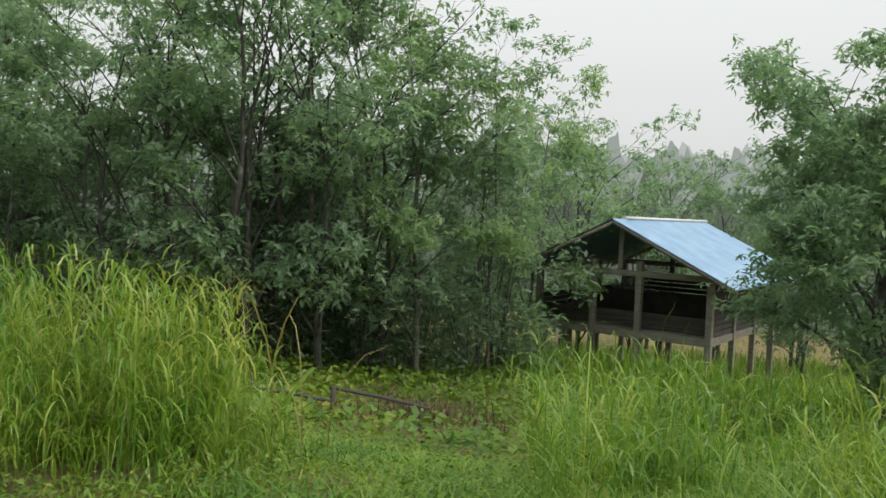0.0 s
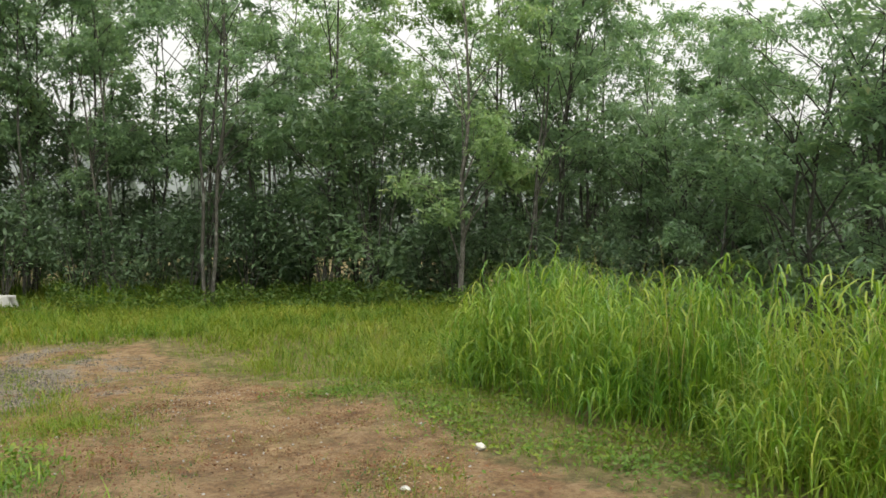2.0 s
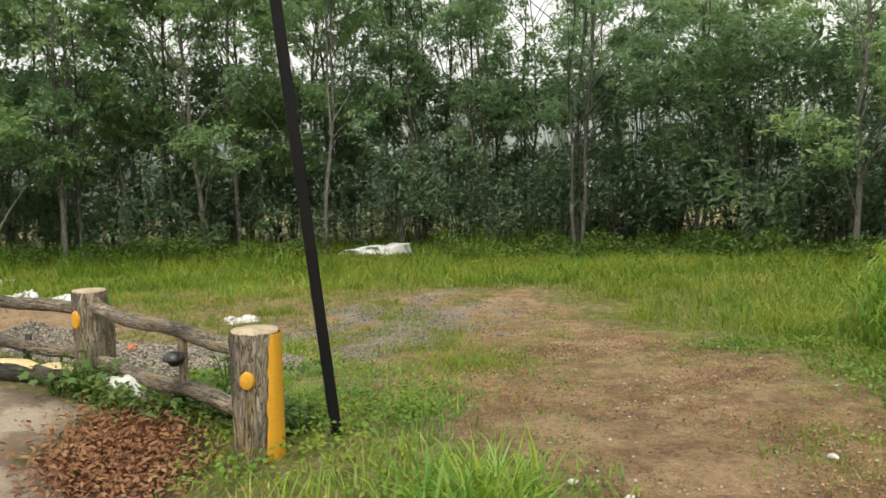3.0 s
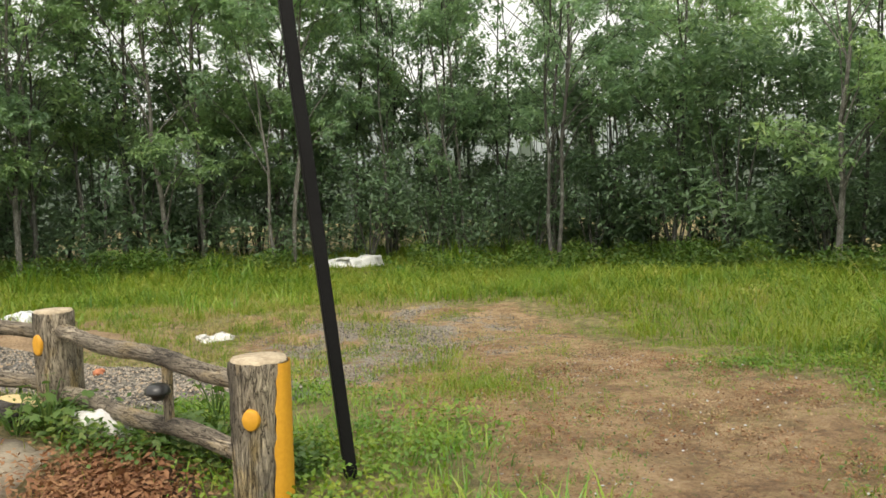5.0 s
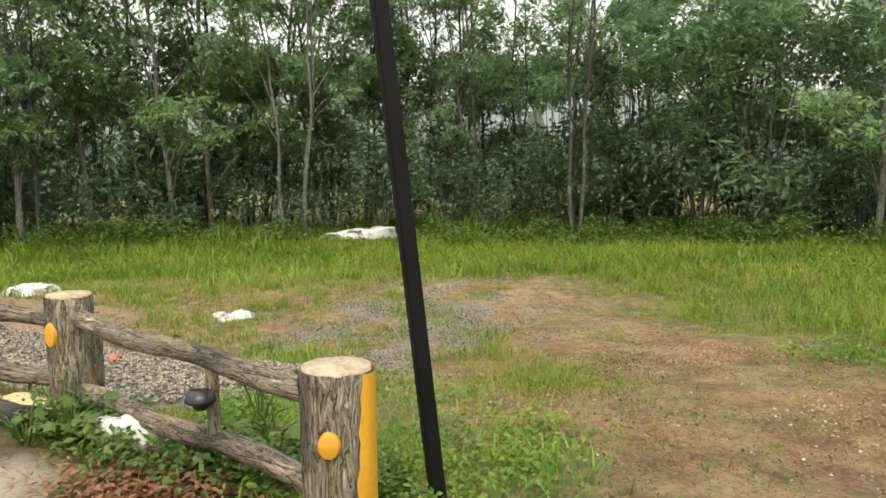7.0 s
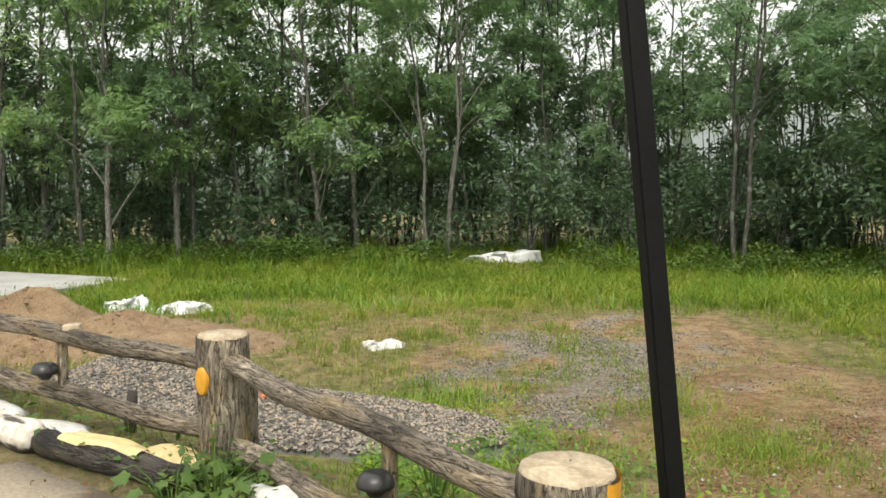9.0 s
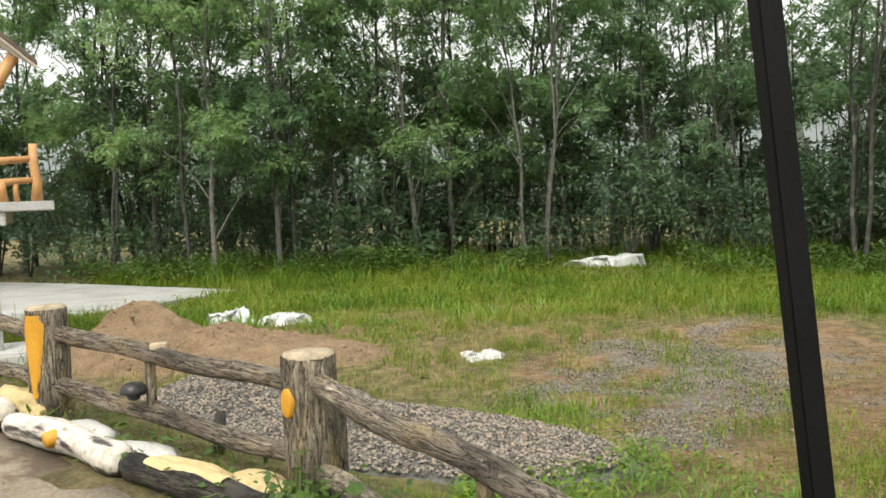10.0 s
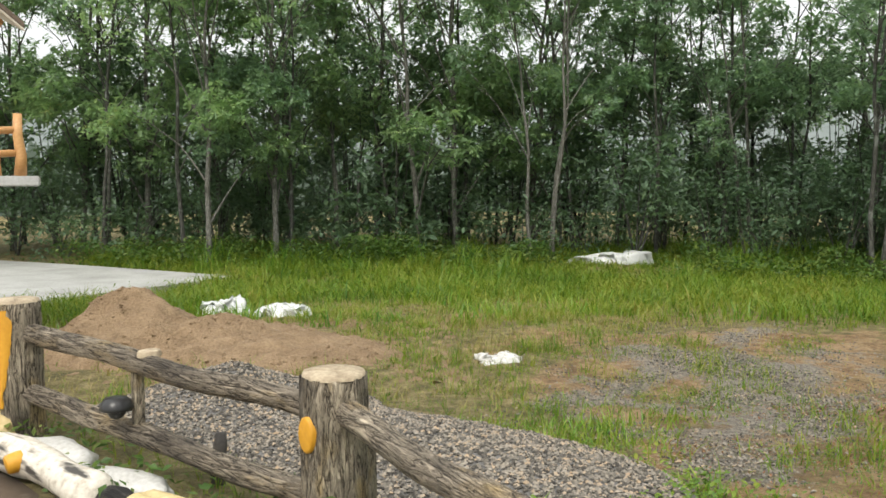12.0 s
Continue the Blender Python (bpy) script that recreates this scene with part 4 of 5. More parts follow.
stuff("brow_stems", *blades(rng, x, y, ground_z(x, y), rng.uniform(0.9, 1.9, len(x)), rng.uniform(0.007, 0.012, len(x)), 0.25, 0.9, 6), TALL, "tall arching grass stems on the brow", "grass stems")

x, y = scatter(rng, 24000, -0.5, 18, 13.0, 42, lambda x, y: np.clip(0.6 + 0.5 * lumps(x, y, 0.7, 2), 0, 1) * (((y - 25.98) * 0.848 + (x - 1.06) * 0.529 < -0.3) | ((y - 25.98) * 0.848 + (x - 1.06) * 0.529 > 6.9) | ((x - 1.06) * 0.848 - (y - 25.98) * 0.529 > 5.8)) * smooth_step(-0.5, 1.5, x))
stuff("field_grass", *blades(rng, x, y, ground_z(x, y), rng.uniform(0.35, 0.95, len(x)) * np.where(np.abs((y - 25.98) * 0.848 + (x - 1.06) * 0.529 + 2.3) < 2.0, 1.7, 1.0), rng.uniform(0.025, 0.055, len(x)), 0.4, 1.1, 2), TALL, "rank grass on the field below the shed", "grass")

# low weeds on the lower field and between the grasses
x, y = scatter(rng, 60000, -8, 14, 8.0, 30, lambda x, y: np.clip(0.8 + 0.4 * lumps(x, y, 0.8), 0, 1) * (np.hypot((x + 1.3) / 1.3, (y - 12.4) / 0.8) > 1))
c = np.stack([x, y, ground_z(x, y) + rng.uniform(0.02, 0.42, len(x))], 1)
stuff("field_weeds", *leaves(rng, c, rng.uniform(0.08, 0.18, len(x)), 0.1, 0.6), HERB, "low leafy weeds covering the lower field", "weeds")
x, y = scatter(rng, 16000, -2.4, 3.5, 3.2, 7, lambda x, y: np.clip(0.5 + 0.7 * lumps(x, y, 1.6, 4), 0, 1) * (clump_hill(x, y) < 0.2))
c = np.stack([x, y, ground_z(x, y) + rng.uniform(0.01, 0.2, len(x))], 1)
stuff("brow_weeds", *leaves(rng, c, rng.uniform(0.025, 0.06, len(x)), 0.2, 0.5), HERB, "small leafy weeds among the grass", "weeds")


# ---- far woods, with mist put into their glowing colours ----
def far_woods():
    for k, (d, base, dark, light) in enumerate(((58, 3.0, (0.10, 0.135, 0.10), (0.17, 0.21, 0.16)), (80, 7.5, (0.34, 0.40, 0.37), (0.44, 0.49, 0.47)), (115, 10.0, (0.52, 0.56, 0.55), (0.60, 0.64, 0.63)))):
        m, n, l, b = material("painted_mist", 1.0)
        # black base; the haze glows from the strip, paler for each farther ridge
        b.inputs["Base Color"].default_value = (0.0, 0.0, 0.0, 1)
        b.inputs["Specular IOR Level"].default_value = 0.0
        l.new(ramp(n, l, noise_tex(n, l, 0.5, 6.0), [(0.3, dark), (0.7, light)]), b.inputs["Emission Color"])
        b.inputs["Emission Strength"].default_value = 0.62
        rng = np.random.default_rng(8 + k)
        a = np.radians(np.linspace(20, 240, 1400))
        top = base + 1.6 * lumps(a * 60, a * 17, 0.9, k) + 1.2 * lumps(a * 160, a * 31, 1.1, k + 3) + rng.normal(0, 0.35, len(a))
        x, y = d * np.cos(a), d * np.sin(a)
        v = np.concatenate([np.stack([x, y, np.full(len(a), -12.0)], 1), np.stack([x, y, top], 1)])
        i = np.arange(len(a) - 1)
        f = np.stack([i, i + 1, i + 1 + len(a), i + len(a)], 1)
        tagged(new("backdrop", mesh_np("backdrop", v, f, m)), "distant wooded ridge with mist painted into its glowing colour", "backdrop", "", "structure")


far_woods()


# ---- log fence ----
K2 = Vector((-6.33, -0.98, 0))
U = (P3 - K2).normalized()
N = Vector((-U.y, U.x, 0))


def along(s, n, z=0.0):
    """A place on the kerb: s from beside the middle post towards the far post, n towards the path."""
    q = K2 + U * s + N * n
    return Vector((q.x, q.y, z))


def post_mesh(seed, h, r):
    rnd = random.Random(seed)
    rings, sides = 22, 44
    verts, faces = [], []
    phase = [rnd.uniform(0, 6.28) for _ in range(6)]
    for i in range(rings + 1):
        z = -0.25 + (h + 0.25) * i / rings
        for k in range(sides):
            t = 2 * math.pi * k / sides
            g = 0.030 * math.sin(11 * t + 1.5 * math.sin(z * 7 + phase[0])) + 0.022 * math.sin(19 * t + 2.2 * math.sin(z * 5 + phase[1])) + 0.02 * rnd.uniform(-1, 1)
            g += 0.03 * math.sin(2 * t + phase[2] + z * 2)
            rr = r * (1 + g + 0.14 * max(0.0, 0.12 - z)) * (0.97 if i == rings else 1)
            verts.append(Vector((rr * math.cos(t), rr * math.sin(t), z)))
    for i in range(rings):
        for k in range(sides):
            q = (k + 1) % sides
            faces.append((i * sides + k, i * sides + q, (i + 1) * sides + q, (i + 1) * sides + k))
    faces.append(tuple(range(rings * sides, (rings + 1) * sides)))
    return mesh_list("post", verts, faces, LOG)


def top_mesh(seed, r):
    """Sawn end grain with a drying crack cut into it."""
    rnd = random.Random(seed)
    v, f = [Vector((0, 0, 0.012))], []
    k = 40
    for ring, z in ((0.5, 0.013), (0.93, 0.010), (0.97, -0.004)):
        for i in range(k):
            t = 2 * math.pi * i / k
            crack = -0.02 if ring == 0.5 and i in (3, 17, 29) else 0
            v.append(Vector((math.cos(t) * r * ring * (1 + 0.02 * math.sin(5 * t + seed)), math.sin(t) * r * ring, z + crack + rnd.uniform(-0.001, 0.001))))
    for i in range(k):
        q = (i + 1) % k
        f.append((0, 1 + i, 1 + q))
        for a in (0, 1):
            f.append((1 + a * k + i, 1 + (a + 1) * k + i, 1 + (a + 1) * k + q, 1 + a * k + q))
    return mesh_list("sawn_top", v, f, SAWN)


def stub_disc(name, w, h, depth, mat=None):
    """A painted sawn branch end: oval, rounded rim, facing +x."""
    v, f, k = [], [], 24
    for ring, x in ((1.12, -depth), (1.06, depth * 0.5), (0.97, depth * 0.9), (0.9, depth)):
        for i in range(k):
            t = 2 * math.pi * i / k
            v.append(Vector((x, math.cos(t) * w / 2 * ring, math.sin(t) * h / 2 * ring)))
    for a in range(3):
        for i in range(k):
            q = (i + 1) % k
            f.append((a * k + i, a * k + q, (a + 1) * k + q, (a + 1) * k + i))
    f.append(tuple(3 * k + i for i in range(k)))
    return mesh_list(name, v, f, mat or YELLOW)


def paint_band(r, a0, a1, z0, z1, seed, point=False, flare=0.0):
    """A shaved, painted strip down a post, a few millimetres proud, with a wavering edge."""
    rnd = random.Random(seed)
    v, f, rows, cols = [], [], 18, 8
    for i in range(rows + 1):
        u = i / rows
        z = z0 + (z1 - z0) * u
        squeeze = (min(1.0, 0.15 + 1.3 * u) * (1.0 if u < 0.92 else 0.75)) if point else 1.0
        low = a0 - flare * (1 - u)
        mid, half = (low + a1) / 2, (a1 - low) / 2 * squeeze
        wob = rnd.uniform(-3, 3)
        for k in range(cols + 1):
            t = radians(mid + half * (2 * k / cols - 1) + (wob if k in (0, cols) else 0))
            rr = r * (1.075 if 0 < k < cols else 1.0)
            v.append(Vector((rr * math.cos(t), rr * math.sin(t), z)))
    for i in range(rows):
        for k in range(cols):
            q = i * (cols + 1) + k
            f.append((q, q + 1, q + cols + 2, q + cols + 1))
    return mesh_list("paint_band", v, f, YELLOW)


def rail_mesh(name, length, r, seed):
    """A slightly crooked log along +z."""
    rnd = random.Random(seed)
    n = 30
    path = [Vector((0.010 * math.sin(i * 0.31 + seed), 0.008 * math.sin(i * 0.43 + seed * 2), length * i / n)) for i in range(n + 1)]
    rad = [r * (1 + 0.035 * math.sin(i * 0.7 + seed) + rnd.uniform(-0.035, 0.035)) for i in range(n + 1)]
    return mesh_list(name, *tube(path, rad, 20, True, 0.07, seed), RAIL)


def build_fence():
    fence = thing("log_fence", "low fence of bark-textured cast logs with yellow painted marks", "fence", pose(*P1))
    o = Vector(P1)

    def at(p):
        return pose(*(Vector(p) - o))
    R, R2, R3 = 0.122, 0.110, 0.100
    posts = [(P1, 0.0, 0.645, 3, R), (P2, 0.06, 0.685, 4, R2), (P3, 0.20, 0.81, 5, R3), (P3 + U * 1.75, 0.30, 0.90, 6, R3)]
    made = []
    for p, z0, z1, seed, r in posts:
        q = part("post", post_mesh(seed, z1 - z0, r), fence, "", at((p.x, p.y, z0)))
        part("sawn_top", top_mesh(seed, r), q, "pale sawn end grain", pose(0, 0, z1 - z0))
        made.append(q)
    part("paint_band", paint_band(R, 31, 104, -0.05, 0.64, 1, False, 18.0), made[0], "yellow painted strip")
    part("branch_stub", stub_disc("branch_stub", 0.068, 0.085, 0.022), made[0], "yellow painted branch end", pose(R * math.cos(radians(-23)), R * math.sin(radians(-23)), 0.42, 0, 0, -23))
    part("branch_stub", stub_disc("branch_stub", 0.07, 0.115, 0.012), made[1], "yellow painted branch end", pose(R2 * math.cos(radians(-46)), R2 * math.sin(radians(-46)), 0.445, 0, 0, -46))
    part("paint_band", paint_band(R3, -54, 14, 0.17, 0.585, 2, True), made[2], "yellow drop-shaped paint mark")
    part("back_post", post_mesh(9, 0.40, 0.048), fence, "thin grey post behind the thicker one", at((-6.715, -0.915, 0.06)))
    E = P3 + U * 1.75
    ends = [
        ((P1.x, P1.y, 0.535), (P2.x, P2.y, 0.570), 0.044, 1), ((P1.x, P1.y, 0.225), (P2.x, P2.y, 0.215), 0.045, 2),
        ((P2.x, P2.y, 0.548), (P3.x, P3.y, 0.692), 0.043, 3), ((P2.x, P2.y, 0.240), (P3.x, P3.y, 0.425), 0.043, 4),
        ((P3.x, P3.y, 0.68), (E.x, E.y, 0.78), 0.042, 5), ((P3.x, P3.y, 0.43), (E.x, E.y, 0.50), 0.042, 6)]
    for a, b, r, seed in ends:
        a, b = Vector(a), Vector(b)
        part("rail", rail_mesh("rail", (b - a).length, r, seed), fence, "", Matrix.Translation(a - o) @ (b - a).to_track_quat("Z", "Y").to_matrix().to_4x4())
    for q, z0, z1 in ((P1.lerp(P2, 0.375), 0.22, 0.54), (P2.lerp(P3, 0.56), 0.34, 0.62)):
        part("baluster", mesh_list("baluster", *tube([Vector((q.x, q.y, z0 + (z1 - z0) * i / 6)) - o for i in range(7)], [0.026] * 7, 10, True, 0.06, 7), LOG), fence, "short mossy upright between the rails")
    q = P2.lerp(P3, 0.518) + Vector((0, 0, 0.668))
    part("knot", stub_disc("knot", 0.085, 0.055, 0.012, SAWN), fence, "pale sawn knot on the rail", pose(*(q - o), 0, -88, 40))


build_fence()


def build_lamp(p, z, group="fence lamps"):
    """A small dome lamp clamped to an upright."""
    lamp = thing("garden_lamp", "small black dome lamp fixed to a fence upright", "lamp", pose(p.x, p.y, z), group)
    v, f, k = [], [], 20
    for r, zz in ((0.02, 0.047), (0.040, 0.042), (0.054, 0.029), (0.061, 0.010), (0.062, 0.0), (0.055, -0.004), (0.03, -0.006)):
        for i in range(k):
            t = 2 * math.pi * i / k
            v.append(Vector((r * math.cos(t), r * math.sin(t), zz)))
    for a in range(6):
        for i in range(k):
            j = (i + 1) % k
            f.append((a * k + i, a * k + j, (a + 1) * k + j, (a + 1) * k + i))
    f.append(tuple(range(k - 1, -1, -1)))
    f.append(tuple(6 * k + i for i in range(k)))
    part("cap", mesh_list("cap", v, f, LAMP), lamp, "glossy black dome")
    part("body", mesh_list("body", *tube([(0, 0, -0.036), (0, 0, -0.031), (0, 0, -0.016), (0, 0, 0.004)], [0.016, 0.026, 0.034, 0.04], 16), LAMP), lamp)
    part("bracket", bevelled("bracket", [box(-0.075, -0.012, -0.02, 0.0, 0.012, 0.008)], LAMP, 0.004), lamp, "", pose(0, 0, 0, 0, 0, math.degrees(math.atan2(N.y, N.x))))


build_lamp(P1.lerp(P2, 0.385) + N * 0.06, 0.40)
build_lamp(P2.lerp(P3, 0.578) + N * 0.07, 0.455)

# ---- leaning black pole ----
pole = thing("steel_pole", "leaning square black steel pole in the verge", "pole", pose(-5.05, 0.43, 0.0))
lean_to = Vector((-0.0095, -0.1027, 1)).normalized()
half = 0.029
pv = []
for z in (-0.35, 6.0):
    for sx, sy in ((-1, -1), (1, -1), (1, 1), (-1, 1)):
        pv.append(lean_to * z + Vector((sx * half, sy * half, 0)))
part("shaft", bevelled("shaft", [(pv, [(3, 2, 1, 0), (4, 5, 6, 7), (0, 1, 5, 4), (1, 2, 6, 5), (2, 3, 7, 6), (3, 0, 4, 7)])], BLACK, 0.006), pole, "", pose(0, 0, 0, 0, 0, 0))


# ---- painted kerb logs and stones ----
def kerb_log(name, label, s0, s1, n0, n1, r, mat, seed):
    pts, rad = [], []
    rnd = random.Random(seed)
    for i in range(17):
        t = i / 16
        p = along(s0 + (s1 - s0) * t, n0 + (n1 - n0) * t + 0.02 * math.sin(t * 7 + seed))
        p.z = float(path_z(p.x, p.y)) + r * 0.78 + 0.02
        pts.append(p)
        rad.append(r * (1 + 0.1 * math.sin(t * 11 + seed) + rnd.uniform(-0.04, 0.04)) * (0.75 if i in (0, 16) else 1))
    t = thing(name, label, "log", pose(*pts[0]))
    turn = (pts[-1] - pts[0]).to_track_quat("Z", "Y").to_matrix().to_4x4()
    part("bark", mesh_list("bark", *tube([turn.inverted() @ (p - pts[0]) for p in pts], rad, 18, True, 0.04, seed), mat), t, "", turn)
    return t, pts


k1, pts = kerb_log("painted_log", "white-painted log with black patches edging the path", 0.88, 1.76, 0.19, 0.22, 0.07, PAINTED, 1)
part("branch_stub", stub_disc("branch_stub", 0.07, 0.07, 0.03), k1, "yellow painted branch end", pose(*(pts[9] - pts[0] + N * 0.07 + Vector((0, 0, 0.01))), 0, 10, math.degrees(math.atan2(N.y, N.x)) - 15))
k2, pts = kerb_log("dark_log", "dark bark-covered log with a cream painted patch along the path edge", 0.02, 0.87, 0.17, 0.19, 0.062, DARKLOG, 2)
v, f = [], []
for i in range(5, 14):
    d = (pts[i + 1] - pts[i - 1]).normalized()
    side = d.cross(Vector((0, 0, 1))).normalized()
    side = side if side.dot(N) > 0 else -side
    for j in range(6):
        t = radians(52 + 14 * j + (6 * math.sin(i * 2.1) if j in (0, 5) else 0))
        v.append(pts[i] - pts[0] + (side * math.cos(t) + Vector((0, 0, 1)) * math.sin(t)) * 0.062 * (1.13 if 0 < j < 5 else 1.03))
for i in range(8):
    for j in range(5):
        f.append((i * 6 + j, i * 6 + j + 1, i * 6 + j + 7, i * 6 + j + 6))
part("paint_patch", mesh_list("paint_patch", v, f, CREAM), k2, "cream painted patch")
kerb_log("painted_log", "white and yellow painted log farther along the path", 1.84, 3.2, 0.22, 0.2, 0.085, PAINTED, 3)


def boulder(name, label, category, p, size, mat, seed, turn=0):
    """A rounded, lumpy stone."""
    bm = bmesh.new()
    bmesh.ops.create_icosphere(bm, subdivisions=3, radius=1)
    for v in bm.verts:
        q = v.co * 1.3 + Vector((seed * 3.1, 0, 0))
        v.co *= 1 + 0.34 * noise.noise(q) + 0.17 * noise.noise(q * 2.6)
        v.co = Vector((v.co.x * size[0], v.co.y * size[1], v.co.z * size[2]))
    for f in bm.faces:
        f.smooth = True
    me = bpy.data.meshes.new(name)
    bm.to_mesh(me)
    bm.free()
    me.materials.append(mat)
    ob = new(name, me)
    ob.matrix_basis = pose(p.x, p.y, p.z, 0, 0, turn)
    return tagged(ob, label, category)


ua = math.degrees(math.atan2(U.y, U.x))
for k, (s, n, z, size, mat, label) in enumerate((
        (1.02, 0.02, 0.195, (0.24, 0.075, 0.045), WHITE, "white-painted stone under the fence rail"),
        (1.45, 0.05, 0.225, (0.24, 0.085, 0.06), WHITE, "white-painted stone beside the fence post"),
        (0.55, 0.12, 0.225, (0.27, 0.05, 0.04), CREAM, "long cream-painted flat stone beside the dark log"),
        (0.30, 0.01, 0.175, (0.20, 0.11, 0.045), CREAM, "cream-painted flat stone by the fence post"),
        (-0.42, 0.13, 0.135, (0.20, 0.085, 0.085), WHITE, "white-painted stone among the weeds"),
        (1.95, 0.08, 0.30, (0.22, 0.10, 0.10), CREAM, "cream-painted stone beyond the fence post"))):
    boulder("painted_stone", label, "stone", along(s, n, z), size, mat, k + 1, ua)


# ---- heaps ----
def heap(name, label, category, x0, x1, y0, y1, hf, mat, step=0.06):
    X, Y = np.meshgrid(np.arange(x0, x1, step), np.arange(y0, y1, step), indexing="ij")
    H = hf(X, Y)
    Z = ground_z(X, Y) + np.where(H > 0.005, H + 0.03 * np.clip(H / 0.05, 0, 1), -0.03)
    n, m = X.shape
    i = np.arange(n * m).reshape(n, m)
    f = np.stack([i[:-1, :-1], i[1:, :-1], i[1:, 1:], i[:-1, 1:]], 2).reshape(-1, 4)
    keep = (H.reshape(-1)[f] > 0.005).any(1)
    return tagged(new(name, mesh_np(name, np.stack([X, Y, Z], 2).reshape(-1, 3), f[keep], mat, True)), label, category, "", "stuff")


GRIT = two_noise("grey_grit", (0.07, 0.068, 0.065), (0.19, 0.18, 0.17), 5, 60, 0.95, 0.7, 0.02)
heap("sand_heap", "heap of damp brown building sand", "sand heap", -14.6, -10.9, -5.3, -0.2, sand_h, SAND)
heap("gravel_bed", "grey grit under the heap of gravel", "gravel heap", -11, -6.6, -3.4, 1.0, gravel_h, GRIT)


def stones(rng, x, y, z, size):
    """Broken stones of eight facets each."""
    n = len(x)
    base = np.array([(1, 0, 0), (-1, 0, 0), (0, 1, 0), (0, -1, 0), (0, 0, 1), (0, 0, -1)], float)
    a = rng.uniform(0, 2 * np.pi, n)
    v = base[None] * rng.uniform(0.6, 1.25, (n, 6, 1)) + rng.normal(0, 0.18, (n, 6, 3))
    v[:, :, 2] *= 0.7
    c, s = np.cos(a)[:, None], np.sin(a)[:, None]
    v = np.stack([v[:, :, 0] * c - v[:, :, 1] * s, v[:, :, 0] * s + v[:, :, 1] * c, v[:, :, 2]], 2)
    v = v * size[:, None, None] + np.stack([x, y, z], 1)[:, None]
    f = np.array([(0, 2, 4), (2, 1, 4), (1, 3, 4), (3, 0, 4), (2, 0, 5), (1, 2, 5), (3, 1, 5), (0, 3, 5)])
    return v.reshape(-1, 3), (np.arange(n)[:, None, None] * 6 + f[None]).reshape(-1, 3)


x, y = scatter(rng, 75000, -11, -6.6, -3.4, 1.0, lambda x, y: (gravel_h(x, y) > 0.015) * 0.9)
stuff("gravel_heap", *stones(rng, x, y, ground_z(x, y) + gravel_h(x, y) + 0.035, rng.uniform(0.008, 0.018, len(x))), STONE, "heap of grey crushed stone behind the fence", "gravel")
x, y = scatter(rng, 78000, -14, -7, -1, 4.6, lambda x, y: np.clip(1.35 * gravelly(x, y) - 0.45, 0.05 * (gravelly(x, y) > 0.05), 1))
stuff("spread_gravel", *stones(rng, x, y, ground_z(x, y) + 0.012, rng.uniform(0.006, 0.015, len(x))), STONE, "thin spread of grey gravel on the clay", "gravel")
CLOD = leaf_mat("clay_clod", [(0.0, (0.045, 0.022, 0.010)), (0.5, (0.19, 0.10, 0.045)), (1.0, (0.46, 0.34, 0.20))], 0.02, 0.95)
x, y = scatter(rng, 62000, -9, 0, 0.6, 4.3, lambda x, y: bare(x, y) * np.clip(0.45 + 0.6 * lumps(x, y, 1.5, 6), 0, 1))
stuff("clay_clods", *stones(rng, x, y, ground_z(x, y) + 0.004, 0.003 + 0.009 * rng.random(len(x)) ** 2.5), CLOD, "crumbs and clods of orange clay", "clods")
x, y = scatter(rng, 900, -8.5, -1, 0.8, 4.2, lambda x, y: bare(x, y))
stuff("pale_pebbles", *stones(rng, x, y, ground_z(x, y) + 0.006, 0.004 + 0.010 * rng.random(len(x)) ** 2), PAD, "scattered pale pebbles on the clay", "pebbles")
for k, (px, py, s) in enumerate(((-4.26, 3.54, 0.03), (-3.9, 2.66, 0.02), (-4.0, 1.35, 0.018), (-3.75, 1.5, 0.018))):
    boulder("pale_stone", "single pale stone lying on the clay", "stone", Vector((px, py, float(ground_z(px, py)) + s * 0.4)), (s * 1.3, s, s * 0.7), WHITE, k + 11, 40 * k)
boulder("brick_lump", "broken orange brick lump on the gravel", "rubble", Vector((-8.5, -0.95, float(ground_z(-8.5, -0.95) + gravel_h(-8.5, -0.95)) + 0.04)), (0.06, 0.045, 0.03), two_noise("brick_red", (0.30, 0.10, 0.05), (0.50, 0.20, 0.10), 9, 50), 21)
boulder("brick_lump", "broken red brick lump on the gravel heap", "rubble", Vector((-8.0, -1.55, float(ground_z(-8.0, -1.55) + gravel_h(-8.0, -1.55)) + 0.04)), (0.09, 0.05, 0.04), bpy.data.materials["brick_red"], 22)
stake = thing("wooden_stake", "short dark weathered stake behind the fence", "stake", pose(-7.05, -1.5, float(ground_z(-7.05, -1.5))))
part("stump", mesh_list("stump", *tube([(0, 0, -0.1), (0.005, 0, 0.07), (0.0, 0.01, 0.14), (-0.01, 0.012, 0.19)], [0.03, 0.03, 0.027, 0.02], 9, True, 0.12, 3), DARKWOOD), stake)


